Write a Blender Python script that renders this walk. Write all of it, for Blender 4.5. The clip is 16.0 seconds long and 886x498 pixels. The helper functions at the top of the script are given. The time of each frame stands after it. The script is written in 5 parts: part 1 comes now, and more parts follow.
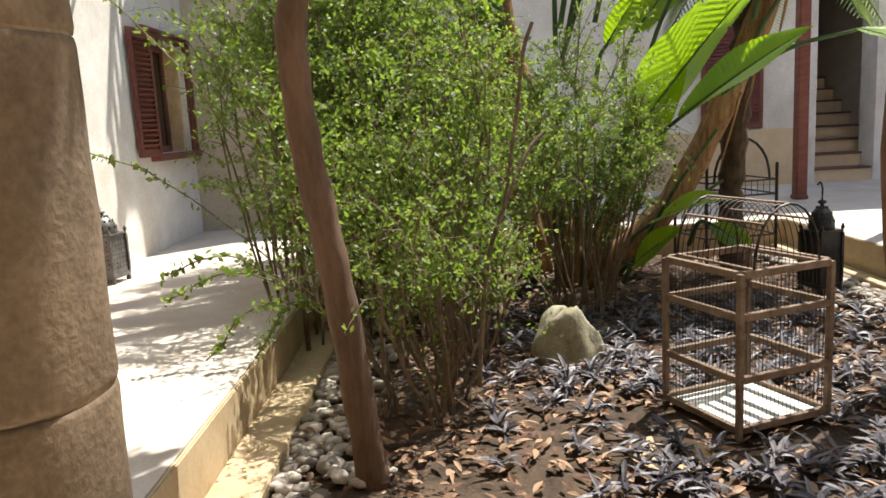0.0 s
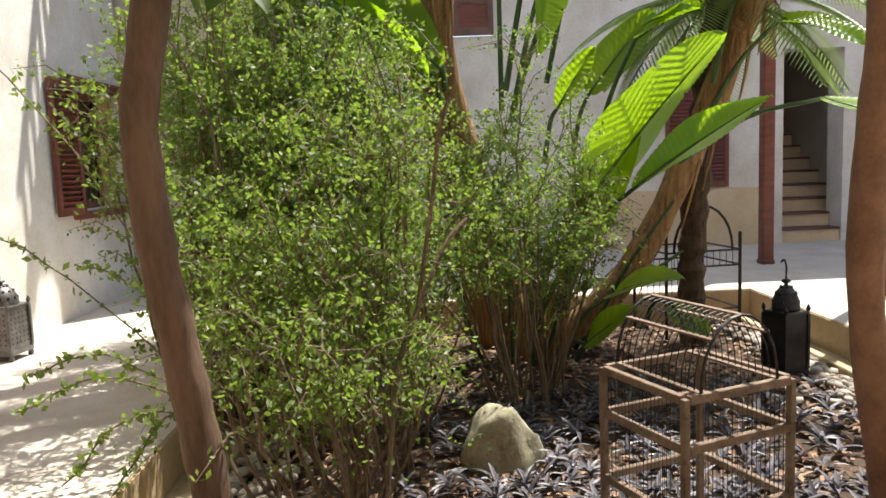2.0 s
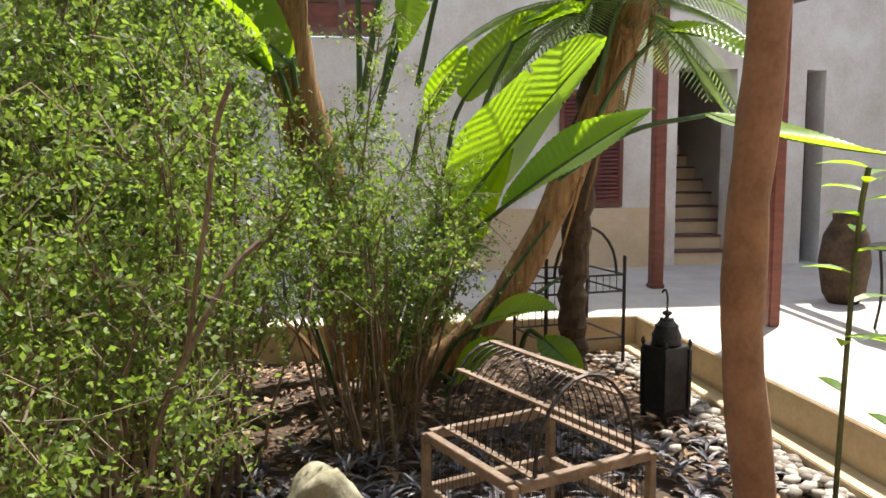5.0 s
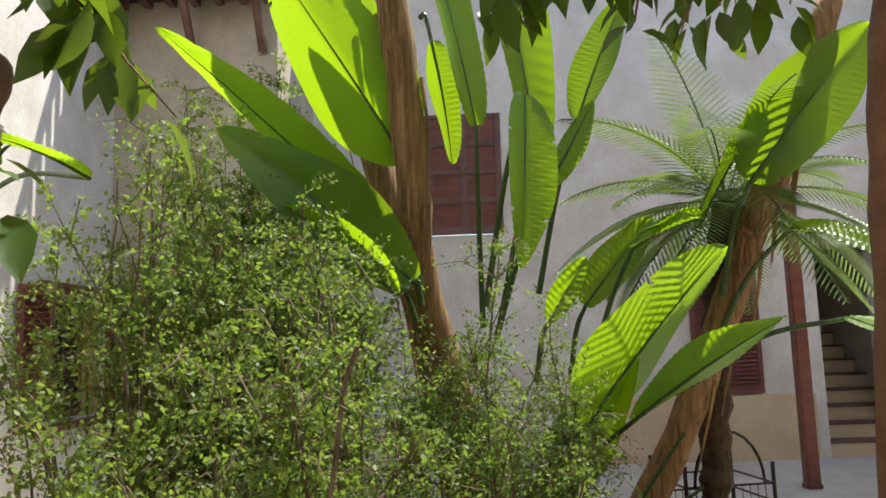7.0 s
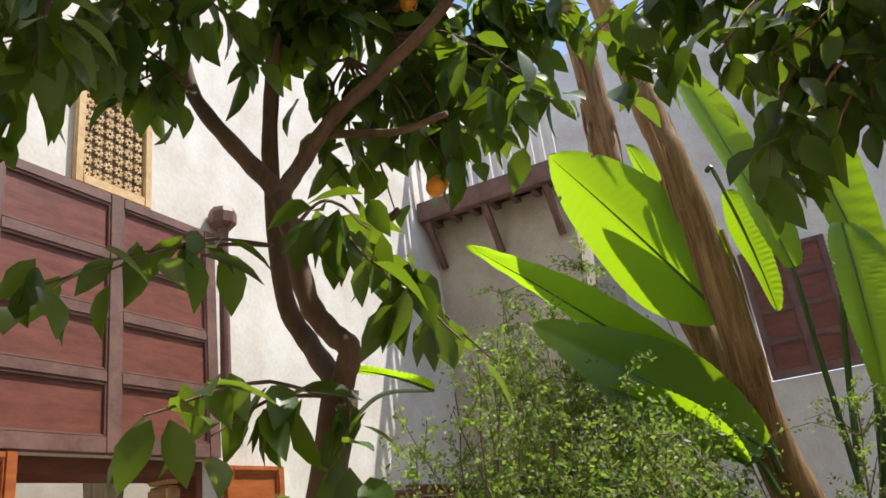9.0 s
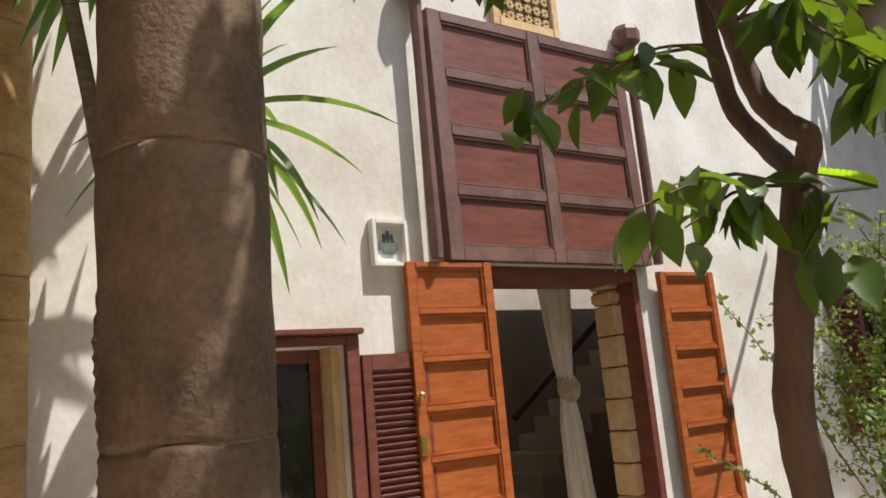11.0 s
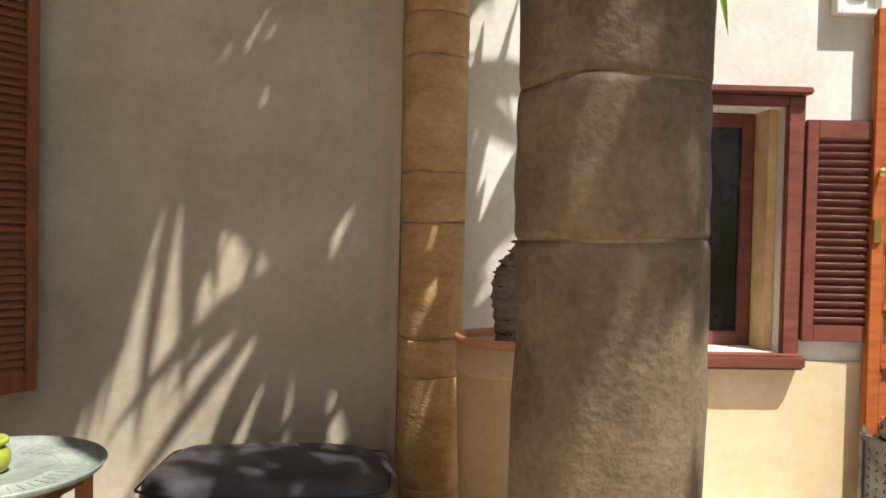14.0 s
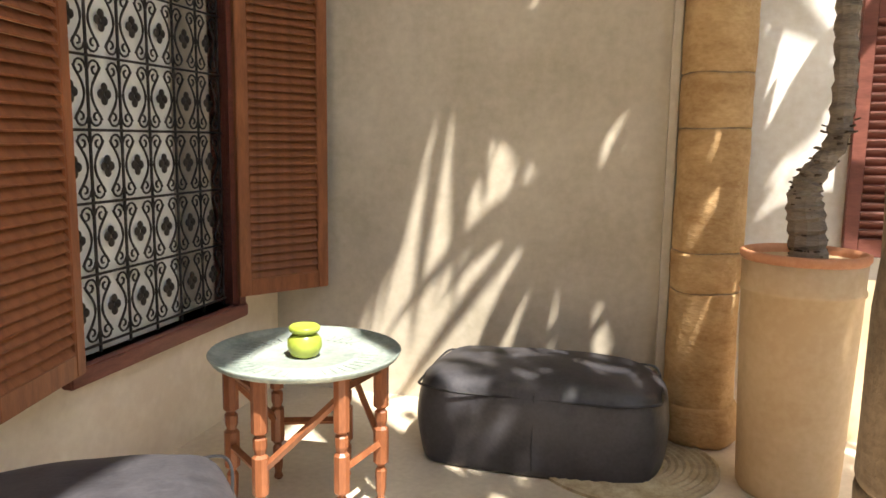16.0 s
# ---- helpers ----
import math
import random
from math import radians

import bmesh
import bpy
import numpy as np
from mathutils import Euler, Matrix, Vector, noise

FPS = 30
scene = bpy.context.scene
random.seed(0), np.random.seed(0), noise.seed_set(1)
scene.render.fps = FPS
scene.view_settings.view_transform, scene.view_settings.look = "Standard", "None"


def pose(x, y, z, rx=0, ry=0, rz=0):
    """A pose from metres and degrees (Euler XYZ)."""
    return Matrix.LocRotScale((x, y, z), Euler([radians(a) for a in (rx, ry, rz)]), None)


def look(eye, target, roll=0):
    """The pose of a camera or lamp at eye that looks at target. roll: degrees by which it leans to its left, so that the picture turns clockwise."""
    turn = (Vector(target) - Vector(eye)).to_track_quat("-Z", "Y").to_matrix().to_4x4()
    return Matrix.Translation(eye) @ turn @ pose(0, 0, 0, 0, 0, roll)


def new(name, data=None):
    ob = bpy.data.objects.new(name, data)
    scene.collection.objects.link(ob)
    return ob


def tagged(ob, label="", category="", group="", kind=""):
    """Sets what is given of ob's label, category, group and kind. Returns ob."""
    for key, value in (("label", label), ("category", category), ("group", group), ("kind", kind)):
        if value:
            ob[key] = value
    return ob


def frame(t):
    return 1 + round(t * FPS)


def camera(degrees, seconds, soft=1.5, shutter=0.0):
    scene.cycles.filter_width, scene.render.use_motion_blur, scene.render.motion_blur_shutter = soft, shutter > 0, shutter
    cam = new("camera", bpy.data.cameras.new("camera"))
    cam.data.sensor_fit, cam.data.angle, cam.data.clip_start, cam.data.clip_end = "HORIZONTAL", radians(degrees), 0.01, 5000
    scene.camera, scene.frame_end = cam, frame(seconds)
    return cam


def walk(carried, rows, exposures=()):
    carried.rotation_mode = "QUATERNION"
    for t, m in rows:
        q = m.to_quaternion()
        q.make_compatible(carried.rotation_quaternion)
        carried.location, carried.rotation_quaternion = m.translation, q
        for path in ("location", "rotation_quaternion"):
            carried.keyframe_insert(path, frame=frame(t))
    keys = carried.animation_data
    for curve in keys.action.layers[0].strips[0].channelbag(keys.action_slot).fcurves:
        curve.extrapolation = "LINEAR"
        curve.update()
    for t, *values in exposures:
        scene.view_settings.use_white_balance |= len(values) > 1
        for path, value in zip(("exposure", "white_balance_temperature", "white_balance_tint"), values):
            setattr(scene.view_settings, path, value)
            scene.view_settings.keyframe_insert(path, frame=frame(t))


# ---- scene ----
EXPOSURES = [(0, 0.95), (3, 1.05), (5.5, 1.15), (7, 0.75), (9, 0.55), (10, 0.4), (12.5, 0.45), (14.5, 1.1), (15.2, 1.5), (16, 1.7)]
cam = camera(60.5, 16.0, soft=1.6)
PATH = [
    (0, (-0.53, -2.877, 1.105), (1.443, -2.859, 0.778), -3.1),
    (0.5, (-0.419, -2.871, 1.163), (1.553, -2.683, 0.882), -2.0),
    (1, (-0.277, -2.979, 1.244), (1.689, -2.677, 1.037), -1.0),
    (1.5, (-0.176, -3.084, 1.29), (1.81, -2.929, 1.108), -1.9),
    (2, (-0.018, -3.181, 1.28), (1.968, -3.227, 1.052), -2.2),
    (2.5, (0.147, -3.271, 1.265), (2.117, -3.453, 0.969), -2.1),
    (3, (0.309, -3.374, 1.227), (2.268, -3.565, 0.87), -1.3),
    (3.2, (0.397, -3.424, 1.212), (2.357, -3.567, 0.839), -0.9),
    (5.5, (0.624, -3.612, 1.3), (2.589, -3.977, 1.217), -0.4),
    (6, (0.63, -3.61, 1.334), (2.6, -3.932, 1.469), -1.5),
    (6.5, (0.608, -3.573, 1.337), (2.585, -3.728, 1.601), -1.4),
    (7, (0.56, -3.643, 1.528), (2.543, -3.593, 1.776), -1.9),
    (7.5, (0.561, -3.637, 1.473), (2.508, -3.536, 1.917), -2.4),
    (8, (0.512, -3.729, 1.623), (2.429, -3.477, 2.132), -6.6),
    (8.5, (0.469, -3.754, 1.635), (2.304, -3.257, 2.256), -8.0),
    (9, (0.455, -3.738, 1.653), (2.15, -2.949, 2.365), -7.6),
    (9.5, (0.37, -3.714, 1.658), (1.927, -2.65, 2.383), -6.6),
    (10, (0.23, -3.683, 1.626), (1.655, -2.384, 2.276), -5.4),
    (10.2, (0.135, -3.74, 1.61), (1.487, -2.357, 2.189), -5.8),
    (12.3, (0.397, -3.576, 1.456), (1.177, -1.744, 1.64), -0.5),
    (12.5, (0.403, -3.571, 1.42), (1.131, -1.714, 1.574), -0.3),
    (13, (0.389, -3.531, 1.34), (0.94, -1.61, 1.41), 0.1),
    (13.5, (0.333, -3.483, 1.3), (0.662, -1.511, 1.303), 0.6),
    (14, (0.273, -3.47, 1.278), (0.359, -1.472, 1.228), 1.2),
    (14.5, (0.165, -3.47, 1.247), (0.045, -1.477, 1.159), 1.5),
    (15, (0.13, -3.446, 1.231), (-0.203, -1.487, 1.087), 1.4),
    (15.5, (0.114, -3.439, 1.192), (-0.349, -1.515, 1.001), 1.4),
    (16, (0.1, -3.435, 1.25), (-0.398, -1.531, 0.966), 0.8),
]
walk(cam, [(t, look(e, g, r)) for t, e, g, r in PATH], EXPOSURES)

# ---- light ----
SUN_WAY = Vector((-1.5, 1.5, -4.1)).normalized()
world = bpy.data.worlds.new("sky")
scene.world = world
world.use_nodes = True
wn = world.node_tree
sky = wn.nodes.new("ShaderNodeTexSky")
sky.sky_type = "NISHITA"
sky.sun_disc = False
sky.sun_elevation = math.asin(-SUN_WAY.z)
sky.sun_rotation = math.atan2(-SUN_WAY.x, -SUN_WAY.y)
wn.nodes["Background"].inputs["Strength"].default_value = 0.15
wn.links.new(sky.outputs[0], wn.nodes["Background"].inputs["Color"])
sun = new("sun", bpy.data.lights.new("sun", "SUN"))
sun.data.energy, sun.data.angle, sun.data.color = 5.0, radians(0.6), (1.0, 0.95, 0.86)
sun.matrix_world = look((8, -6, 20), Vector((8, -6, 20)) + SUN_WAY)


# ---- materials ----
def mat(name, c1, c2, rough=0.6, scale=3.0, fine=60.0, bump=0.15, metal=0.0, thin=0.0, spec=0.4, per=0.0, stretch=(1, 1, 1), thin_c=None):
    m = bpy.data.materials.new(name)
    m.use_nodes = True
    nt = m.node_tree
    n, l = nt.nodes, nt.links
    b = n["Principled BSDF"]
    tc = n.new("ShaderNodeTexCoord")
    mp = n.new("ShaderNodeMapping")
    mp.inputs["Scale"].default_value = stretch
    l.new(tc.outputs["Object"], mp.inputs[0])
    a = n.new("ShaderNodeTexNoise")
    a.inputs["Scale"].default_value, a.inputs["Detail"].default_value, a.inputs["Roughness"].default_value = scale, 6, 0.65
    f = n.new("ShaderNodeTexNoise")
    f.inputs["Scale"].default_value, f.inputs["Detail"].default_value = fine, 4
    l.new(mp.outputs[0], a.inputs[0])
    l.new(mp.outputs[0], f.inputs[0])
    mix = n.new("ShaderNodeMix")
    mix.data_type = "RGBA"
    ramp = n.new("ShaderNodeValToRGB")
    ramp.color_ramp.elements[0].position, ramp.color_ramp.elements[1].position = 0.34, 0.68
    add = n.new("ShaderNodeMath")
    add.operation = "MULTIPLY_ADD"
    add.inputs[1].default_value = 0.35
    l.new(f.outputs[0], add.inputs[0])
    sub = n.new("ShaderNodeMath")
    sub.operation = "MULTIPLY_ADD"
    sub.inputs[1].default_value, sub.inputs[2].default_value = 1.0, -0.17
    l.new(a.outputs[0], sub.inputs[0])
    l.new(sub.outputs[0], add.inputs[2])
    fac = add.outputs[0]
    if per:
        oi = n.new("ShaderNodeObjectInfo")
        ge = n.new("ShaderNodeNewGeometry")
        s1 = n.new("ShaderNodeMath")
        s1.operation = "ADD"
        l.new(oi.outputs["Random"], s1.inputs[0])
        l.new(ge.outputs["Random Per Island"], s1.inputs[1])
        s2 = n.new("ShaderNodeMath")
        s2.operation = "FRACT"
        l.new(s1.outputs[0], s2.inputs[0])
        s3 = n.new("ShaderNodeMath")
        s3.operation = "MULTIPLY_ADD"
        s3.inputs[1].default_value = per
        l.new(s2.outputs[0], s3.inputs[0])
        s4 = n.new("ShaderNodeMath")
        s4.operation = "MULTIPLY_ADD"
        s4.inputs[1].default_value, s4.inputs[2].default_value = 1 - per * 0.5, -per * 0.25
        l.new(fac, s4.inputs[0])
        l.new(s4.outputs[0], s3.inputs[2])
        fac = s3.outputs[0]
    l.new(fac, ramp.inputs[0])
    l.new(ramp.outputs[0], mix.inputs[0])
    mix.inputs[6].default_value, mix.inputs[7].default_value = (*c1, 1), (*c2, 1)
    l.new(mix.outputs[2], b.inputs["Base Color"])
    b.inputs["Roughness"].default_value, b.inputs["Metallic"].default_value = rough, metal
    b.inputs["Specular IOR Level"].default_value = spec
    if bump:
        bp = n.new("ShaderNodeBump")
        bp.inputs["Strength"].default_value, bp.inputs["Distance"].default_value = bump, 0.01
        l.new(add.outputs[0], bp.inputs["Height"])
        l.new(bp.outputs[0], b.inputs["Normal"])
    if thin:
        tr = n.new("ShaderNodeBsdfTranslucent")
        if thin_c:
            tr.inputs[0].default_value = (*thin_c, 1)
        else:
            l.new(mix.outputs[2], tr.inputs[0])
        ms = n.new("ShaderNodeMixShader")
        ms.inputs[0].default_value = thin
        l.new(b.outputs[0], ms.inputs[1])
        l.new(tr.outputs[0], ms.inputs[2])
        l.new(ms.outputs[0], n["Material Output"].inputs[0])
    return m


WHITE = mat("white plaster", (0.63, 0.58, 0.51), (0.83, 0.81, 0.78), 0.85, 1.6, 30, 0.25)
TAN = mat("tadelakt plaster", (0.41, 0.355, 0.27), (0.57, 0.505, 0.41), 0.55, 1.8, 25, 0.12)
# Paler copy of the tan plaster; courtyard bounce light is put into its colour.
TAN_LIT = mat("tadelakt plaster with bounce light in its colour", (0.64, 0.53, 0.40), (0.78, 0.68, 0.54), 0.55, 1.8, 25, 0.12)
CREAM = mat("cream plaster", (0.62, 0.47, 0.29), (0.72, 0.58, 0.40), 0.7, 2.5, 30, 0.15)
PAVE = mat("pale concrete paving", (0.50, 0.45, 0.38), (0.66, 0.61, 0.54), 0.6, 2.2, 50, 0.15)
FLOOR = mat("polished cement floor", (0.47, 0.385, 0.28), (0.64, 0.55, 0.42), 0.45, 1.5, 40, 0.1)
KERB = mat("ochre kerb render", (0.42, 0.31, 0.18), (0.56, 0.44, 0.28), 0.8, 3, 40, 0.3)
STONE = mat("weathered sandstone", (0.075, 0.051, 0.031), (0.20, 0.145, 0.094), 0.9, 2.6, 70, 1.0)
STONE2 = mat("ochre sandstone", (0.34, 0.195, 0.08), (0.54, 0.36, 0.18), 0.9, 5, 45, 1.0, stretch=(1, 1, 1.8))
JOINT = mat("lime mortar", (0.16, 0.115, 0.07), (0.34, 0.26, 0.175), 0.9, 8, 80, 0.5)
DOORW = mat("varnished cedar", (0.33, 0.085, 0.022), (0.50, 0.15, 0.045), 0.4, 4, 40, 0.12, stretch=(1, 1, 6))
DARKW = mat("red brown painted wood", (0.13, 0.040, 0.029), (0.225, 0.076, 0.052), 0.45, 4, 40, 0.12, stretch=(1, 1, 5))
DARKF = mat("dull brown frame wood", (0.125, 0.062, 0.052), (0.215, 0.12, 0.10), 0.5, 4, 50, 0.15)
SHUT = mat("oiled louvre wood", (0.17, 0.058, 0.024), (0.29, 0.105, 0.044), 0.42, 4, 40, 0.1, stretch=(6, 6, 1))
IRON = mat("wrought iron", (0.02, 0.017, 0.015), (0.055, 0.045, 0.04), 0.55, 10, 80, 0.2, metal=0.6)
RUSTW = mat("grey weathered cage wood", (0.13, 0.085, 0.055), (0.26, 0.19, 0.14), 0.8, 8, 60, 0.4)
LEATH = mat("charcoal leather", (0.028, 0.026, 0.03), (0.062, 0.058, 0.064), 0.48, 5, 70, 0.25)
STITCH = mat("black piping", (0.012, 0.011, 0.012), (0.03, 0.028, 0.03), 0.5, 9, 60, 0.1)
TERRA = mat("sand terracotta", (0.50, 0.34, 0.185), (0.62, 0.45, 0.27), 0.75, 2, 40, 0.15)
RIM = mat("red terracotta", (0.42, 0.17, 0.08), (0.55, 0.26, 0.14), 0.75, 5, 60, 0.15)
SOIL = mat("dark garden soil", (0.03, 0.02, 0.013), (0.10, 0.066, 0.042), 0.95, 7, 60, 1.0)
LITTER = mat("dry leaf litter", (0.11, 0.055, 0.03), (0.33, 0.21, 0.13), 0.8, 10, 60, 0.2, per=0.8)
PEBBLE = mat("grey pebbles", (0.20, 0.17, 0.14), (0.48, 0.43, 0.37), 0.75, 12, 80, 0.2, per=0.8)
ROCKM = mat("lichened limestone", (0.22, 0.20, 0.12), (0.44, 0.41, 0.30), 0.9, 8, 50, 0.8)
BARK = mat("orange tree bark", (0.085, 0.05, 0.032), (0.175, 0.11, 0.074), 0.85, 7, 60, 0.6, stretch=(1, 1, 0.3))
BARKR = mat("reddish smooth bark", (0.17, 0.085, 0.05), (0.29, 0.155, 0.095), 0.75, 6, 60, 0.4, stretch=(1, 1, 0.8))
BARKB = mat("fibrous banana stem", (0.14, 0.068, 0.025), (0.38, 0.23, 0.10), 0.8, 6, 50, 0.6, stretch=(5, 5, 0.25))
BARKP = mat("palm trunk fibre", (0.035, 0.023, 0.014), (0.10, 0.066, 0.04), 0.95, 9, 70, 1.0)
BARKY = mat("ringed yucca bark", (0.10, 0.078, 0.058), (0.25, 0.20, 0.155), 0.9, 6, 60, 0.9, stretch=(1, 1, 5))
BANANA = mat("banana leaf", (0.035, 0.09, 0.022), (0.085, 0.19, 0.035), 0.36, 3, 40, 0.1, thin=0.5, thin_c=(0.45, 0.72, 0.01), per=0.35)
ORANGEL = mat("citrus leaf", (0.013, 0.038, 0.010), (0.038, 0.085, 0.018), 0.42, 6, 40, 0.1, thin=0.22, thin_c=(0.36, 0.55, 0.02), per=0.6)
SHRUB = mat("fine shrub leaf", (0.045, 0.08, 0.02), (0.175, 0.235, 0.065), 0.55, 2.5, 40, 0.0, thin=0.38, thin_c=(0.34, 0.50, 0.06), per=0.5)
TWIGM = mat("grey brown twig", (0.10, 0.07, 0.045), (0.22, 0.165, 0.11), 0.85, 9, 60, 0.3)
PALML = mat("palm leaflet", (0.05, 0.085, 0.03), (0.13, 0.19, 0.07), 0.45, 3, 40, 0.0, thin=0.3, thin_c=(0.30, 0.42, 0.10), per=0.5)
YUCL = mat("yucca sword leaf", (0.03, 0.085, 0.02), (0.10, 0.20, 0.05), 0.4, 3, 40, 0.0, thin=0.3, thin_c=(0.30, 0.5, 0.05), per=0.5)
PURPLE = mat("purple ground cover leaf", (0.055, 0.05, 0.06), (0.20, 0.185, 0.20), 0.45, 3, 40, 0.0, thin=0.15, per=0.7)
FRUIT = mat("orange peel", (0.75, 0.26, 0.02), (0.85, 0.36, 0.04), 0.45, 20, 120, 0.3)
LANT = mat("aged tin", (0.10, 0.095, 0.09), (0.24, 0.23, 0.22), 0.5, 9, 70, 0.3, metal=0.7)
BLACKT = mat("black pierced tin", (0.012, 0.012, 0.014), (0.04, 0.04, 0.045), 0.5, 9, 70, 0.3, metal=0.4)
TRAY = mat("tarnished brass tray", (0.20, 0.24, 0.21), (0.40, 0.44, 0.40), 0.5, 6, 60, 0.15, metal=0.3)
GREENG = mat("lime green glaze", (0.22, 0.27, 0.03), (0.33, 0.37, 0.06), 0.3, 6, 60, 0.05)
CURT = mat("cream linen", (0.62, 0.56, 0.45), (0.76, 0.70, 0.59), 0.9, 4, 120, 0.15, thin=0.25)
GLASSD = mat("dark window glass", (0.012, 0.01, 0.009), (0.03, 0.025, 0.022), 0.08, 2, 20, 0.0, spec=0.6)
DRAPE = mat("curtain behind glass", (0.05, 0.04, 0.035), (0.30, 0.25, 0.20), 0.9, 9, 60, 0.1, stretch=(1, 1, 0.5))
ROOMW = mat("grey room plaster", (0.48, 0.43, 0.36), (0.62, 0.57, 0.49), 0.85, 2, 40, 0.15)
CARVE = mat("ochre carved plaster", (0.58, 0.38, 0.19), (0.74, 0.55, 0.32), 0.85, 8, 60, 0.4)
STRAW = mat("woven straw", (0.28, 0.21, 0.12), (0.48, 0.39, 0.25), 0.9, 12, 90, 0.6)
POLE = mat("grey timber pole", (0.16, 0.135, 0.115), (0.28, 0.25, 0.22), 0.8, 6, 50, 0.3)
BRASS = mat("brass hardware", (0.55, 0.38, 0.14), (0.7, 0.52, 0.24), 0.35, 9, 60, 0.05, metal=0.9)
HAND = mat("grey green hamsa", (0.10, 0.125, 0.115), (0.18, 0.21, 0.195), 0.6, 9, 60, 0.2)
CARD = mat("ivory board", (0.66, 0.66, 0.62), (0.76, 0.76, 0.72), 0.8, 5, 60, 0.05)
FRAMEW = mat("white frame paint", (0.72, 0.70, 0.66), (0.82, 0.80, 0.76), 0.6, 6, 60, 0.1)
STALK = mat("dark green stalk", (0.03, 0.06, 0.018), (0.075, 0.13, 0.035), 0.5, 5, 50, 0.1, stretch=(6, 6, 0.5))
CANE = mat("shrub stem", (0.045, 0.05, 0.022), (0.12, 0.12, 0.05), 0.7, 9, 60, 0.2)


# ---- mesh helpers ----
def finish(name, bm, material, parent=None, label="", smooth=False, loc=None):
    me = bpy.data.meshes.new(name)
    bm.normal_update()
    bm.to_mesh(me)
    bm.free()
    if smooth:
        for p in me.polygons:
            p.use_smooth = True
    me.materials.append(material)
    ob = new(name, me)
    if parent is not None:
        ob.parent = parent
    if label:
        ob["label"] = label
    return ob


def part(name, bm, material, parent, label="", smooth=False):
    return finish(name, bm, material, parent, label, smooth)


def thing(name, x, y, z, rz, label, category, group=""):
    e = new(name)
    e.matrix_world = pose(x, y, z, 0, 0, rz)
    return tagged(e, label, category, group)


def box(bm, x0, x1, y0, y1, z0, z1, bevel=0.0, m=None):
    r = bmesh.ops.create_cube(bm, size=1.0)
    mm = Matrix.Translation(((x0 + x1) / 2, (y0 + y1) / 2, (z0 + z1) / 2)) @ Matrix.Diagonal((x1 - x0, y1 - y0, z1 - z0, 1))
    bmesh.ops.transform(bm, matrix=(m @ mm) if m is not None else mm, verts=r["verts"])
    if bevel:
        es = list({e for v in r["verts"] for e in v.link_edges})
        bmesh.ops.bevel(bm, geom=es, offset=bevel, segments=2, affect="EDGES")
    return bm


def cube(x0, x1, y0, y1, z0, z1, bevel=0.0):
    return box(bmesh.new(), x0, x1, y0, y1, z0, z1, bevel)


def lathe(profile, seg=24, wob=0.0):
    bm = bmesh.new()
    rings = []
    for r, z in profile:
        ring = []
        for i in range(seg):
            a = 2 * math.pi * i / seg
            rr = r * (1 + wob * noise.noise(Vector((math.cos(a) * 2, math.sin(a) * 2, z * 3.1))))
            ring.append(bm.verts.new((rr * math.cos(a), rr * math.sin(a), z)))
        rings.append(ring)
    for a, b in zip(rings, rings[1:]):
        for i in range(seg):
            bm.faces.new((a[i], a[(i + 1) % seg], b[(i + 1) % seg], b[i]))
    bm.faces.new(list(reversed(rings[0])))
    bm.faces.new(rings[-1])
    return bm


def tube(bm, pts, radii, seg=7):
    pts = [Vector(p) for p in pts]
    if not hasattr(radii, "__len__"):
        radii = [radii] * len(pts)
    rings = []
    up = Vector((0.31, 0.2, 0.93))
    for i, p in enumerate(pts):
        d = (pts[min(i + 1, len(pts) - 1)] - pts[max(i - 1, 0)]).normalized()
        u = d.cross(up)
        u = u.normalized() if u.length > 0.05 else d.cross(Vector((1, 0, 0))).normalized()
        v = d.cross(u)
        rings.append([bm.verts.new(p + radii[i] * (math.cos(k * 2 * math.pi / seg) * u + math.sin(k * 2 * math.pi / seg) * v)) for k in range(seg)])
    for a, b in zip(rings, rings[1:]):
        for i in range(seg):
            bm.faces.new((a[i], a[(i + 1) % seg], b[(i + 1) % seg], b[i]))
    bm.faces.new(rings[0][::-1])
    bm.faces.new(rings[-1])
    return bm


def curve_pts(pts, n=10, jitter=0.0):
    """Catmull-Rom through the points."""
    P = [Vector(p) for p in pts]
    P = [P[0] * 2 - P[1]] + P + [P[-1] * 2 - P[-2]]
    out = []
    for i in range(1, len(P) - 2):
        for k in range(n):
            t = k / n
            a, b, c, d = P[i - 1], P[i], P[i + 1], P[i + 2]
            out.append(0.5 * (2 * b + (c - a) * t + (2 * a - 5 * b + 4 * c - d) * t * t + (3 * b - a - 3 * c + d) * t ** 3))
    out.append(P[-2])
    if jitter:
        out = [p + jitter * noise.noise_vector(p * 7) for p in out]
    return out


def setting(name, bm, material, label, category="wall", smooth=False):
    return tagged(finish(name, bm, material, smooth=smooth), label, category, "", "structure")


def raw(name, verts, faces, material, parent=None):
    me = bpy.data.meshes.new(name)
    me.from_pydata(verts, [], faces)
    me.materials.append(material)
    ob = new(name, me)
    if parent is not None:
        ob.parent = parent
    return ob


# ---- structure ----
TOP = 8.2
W_IN = 0.35


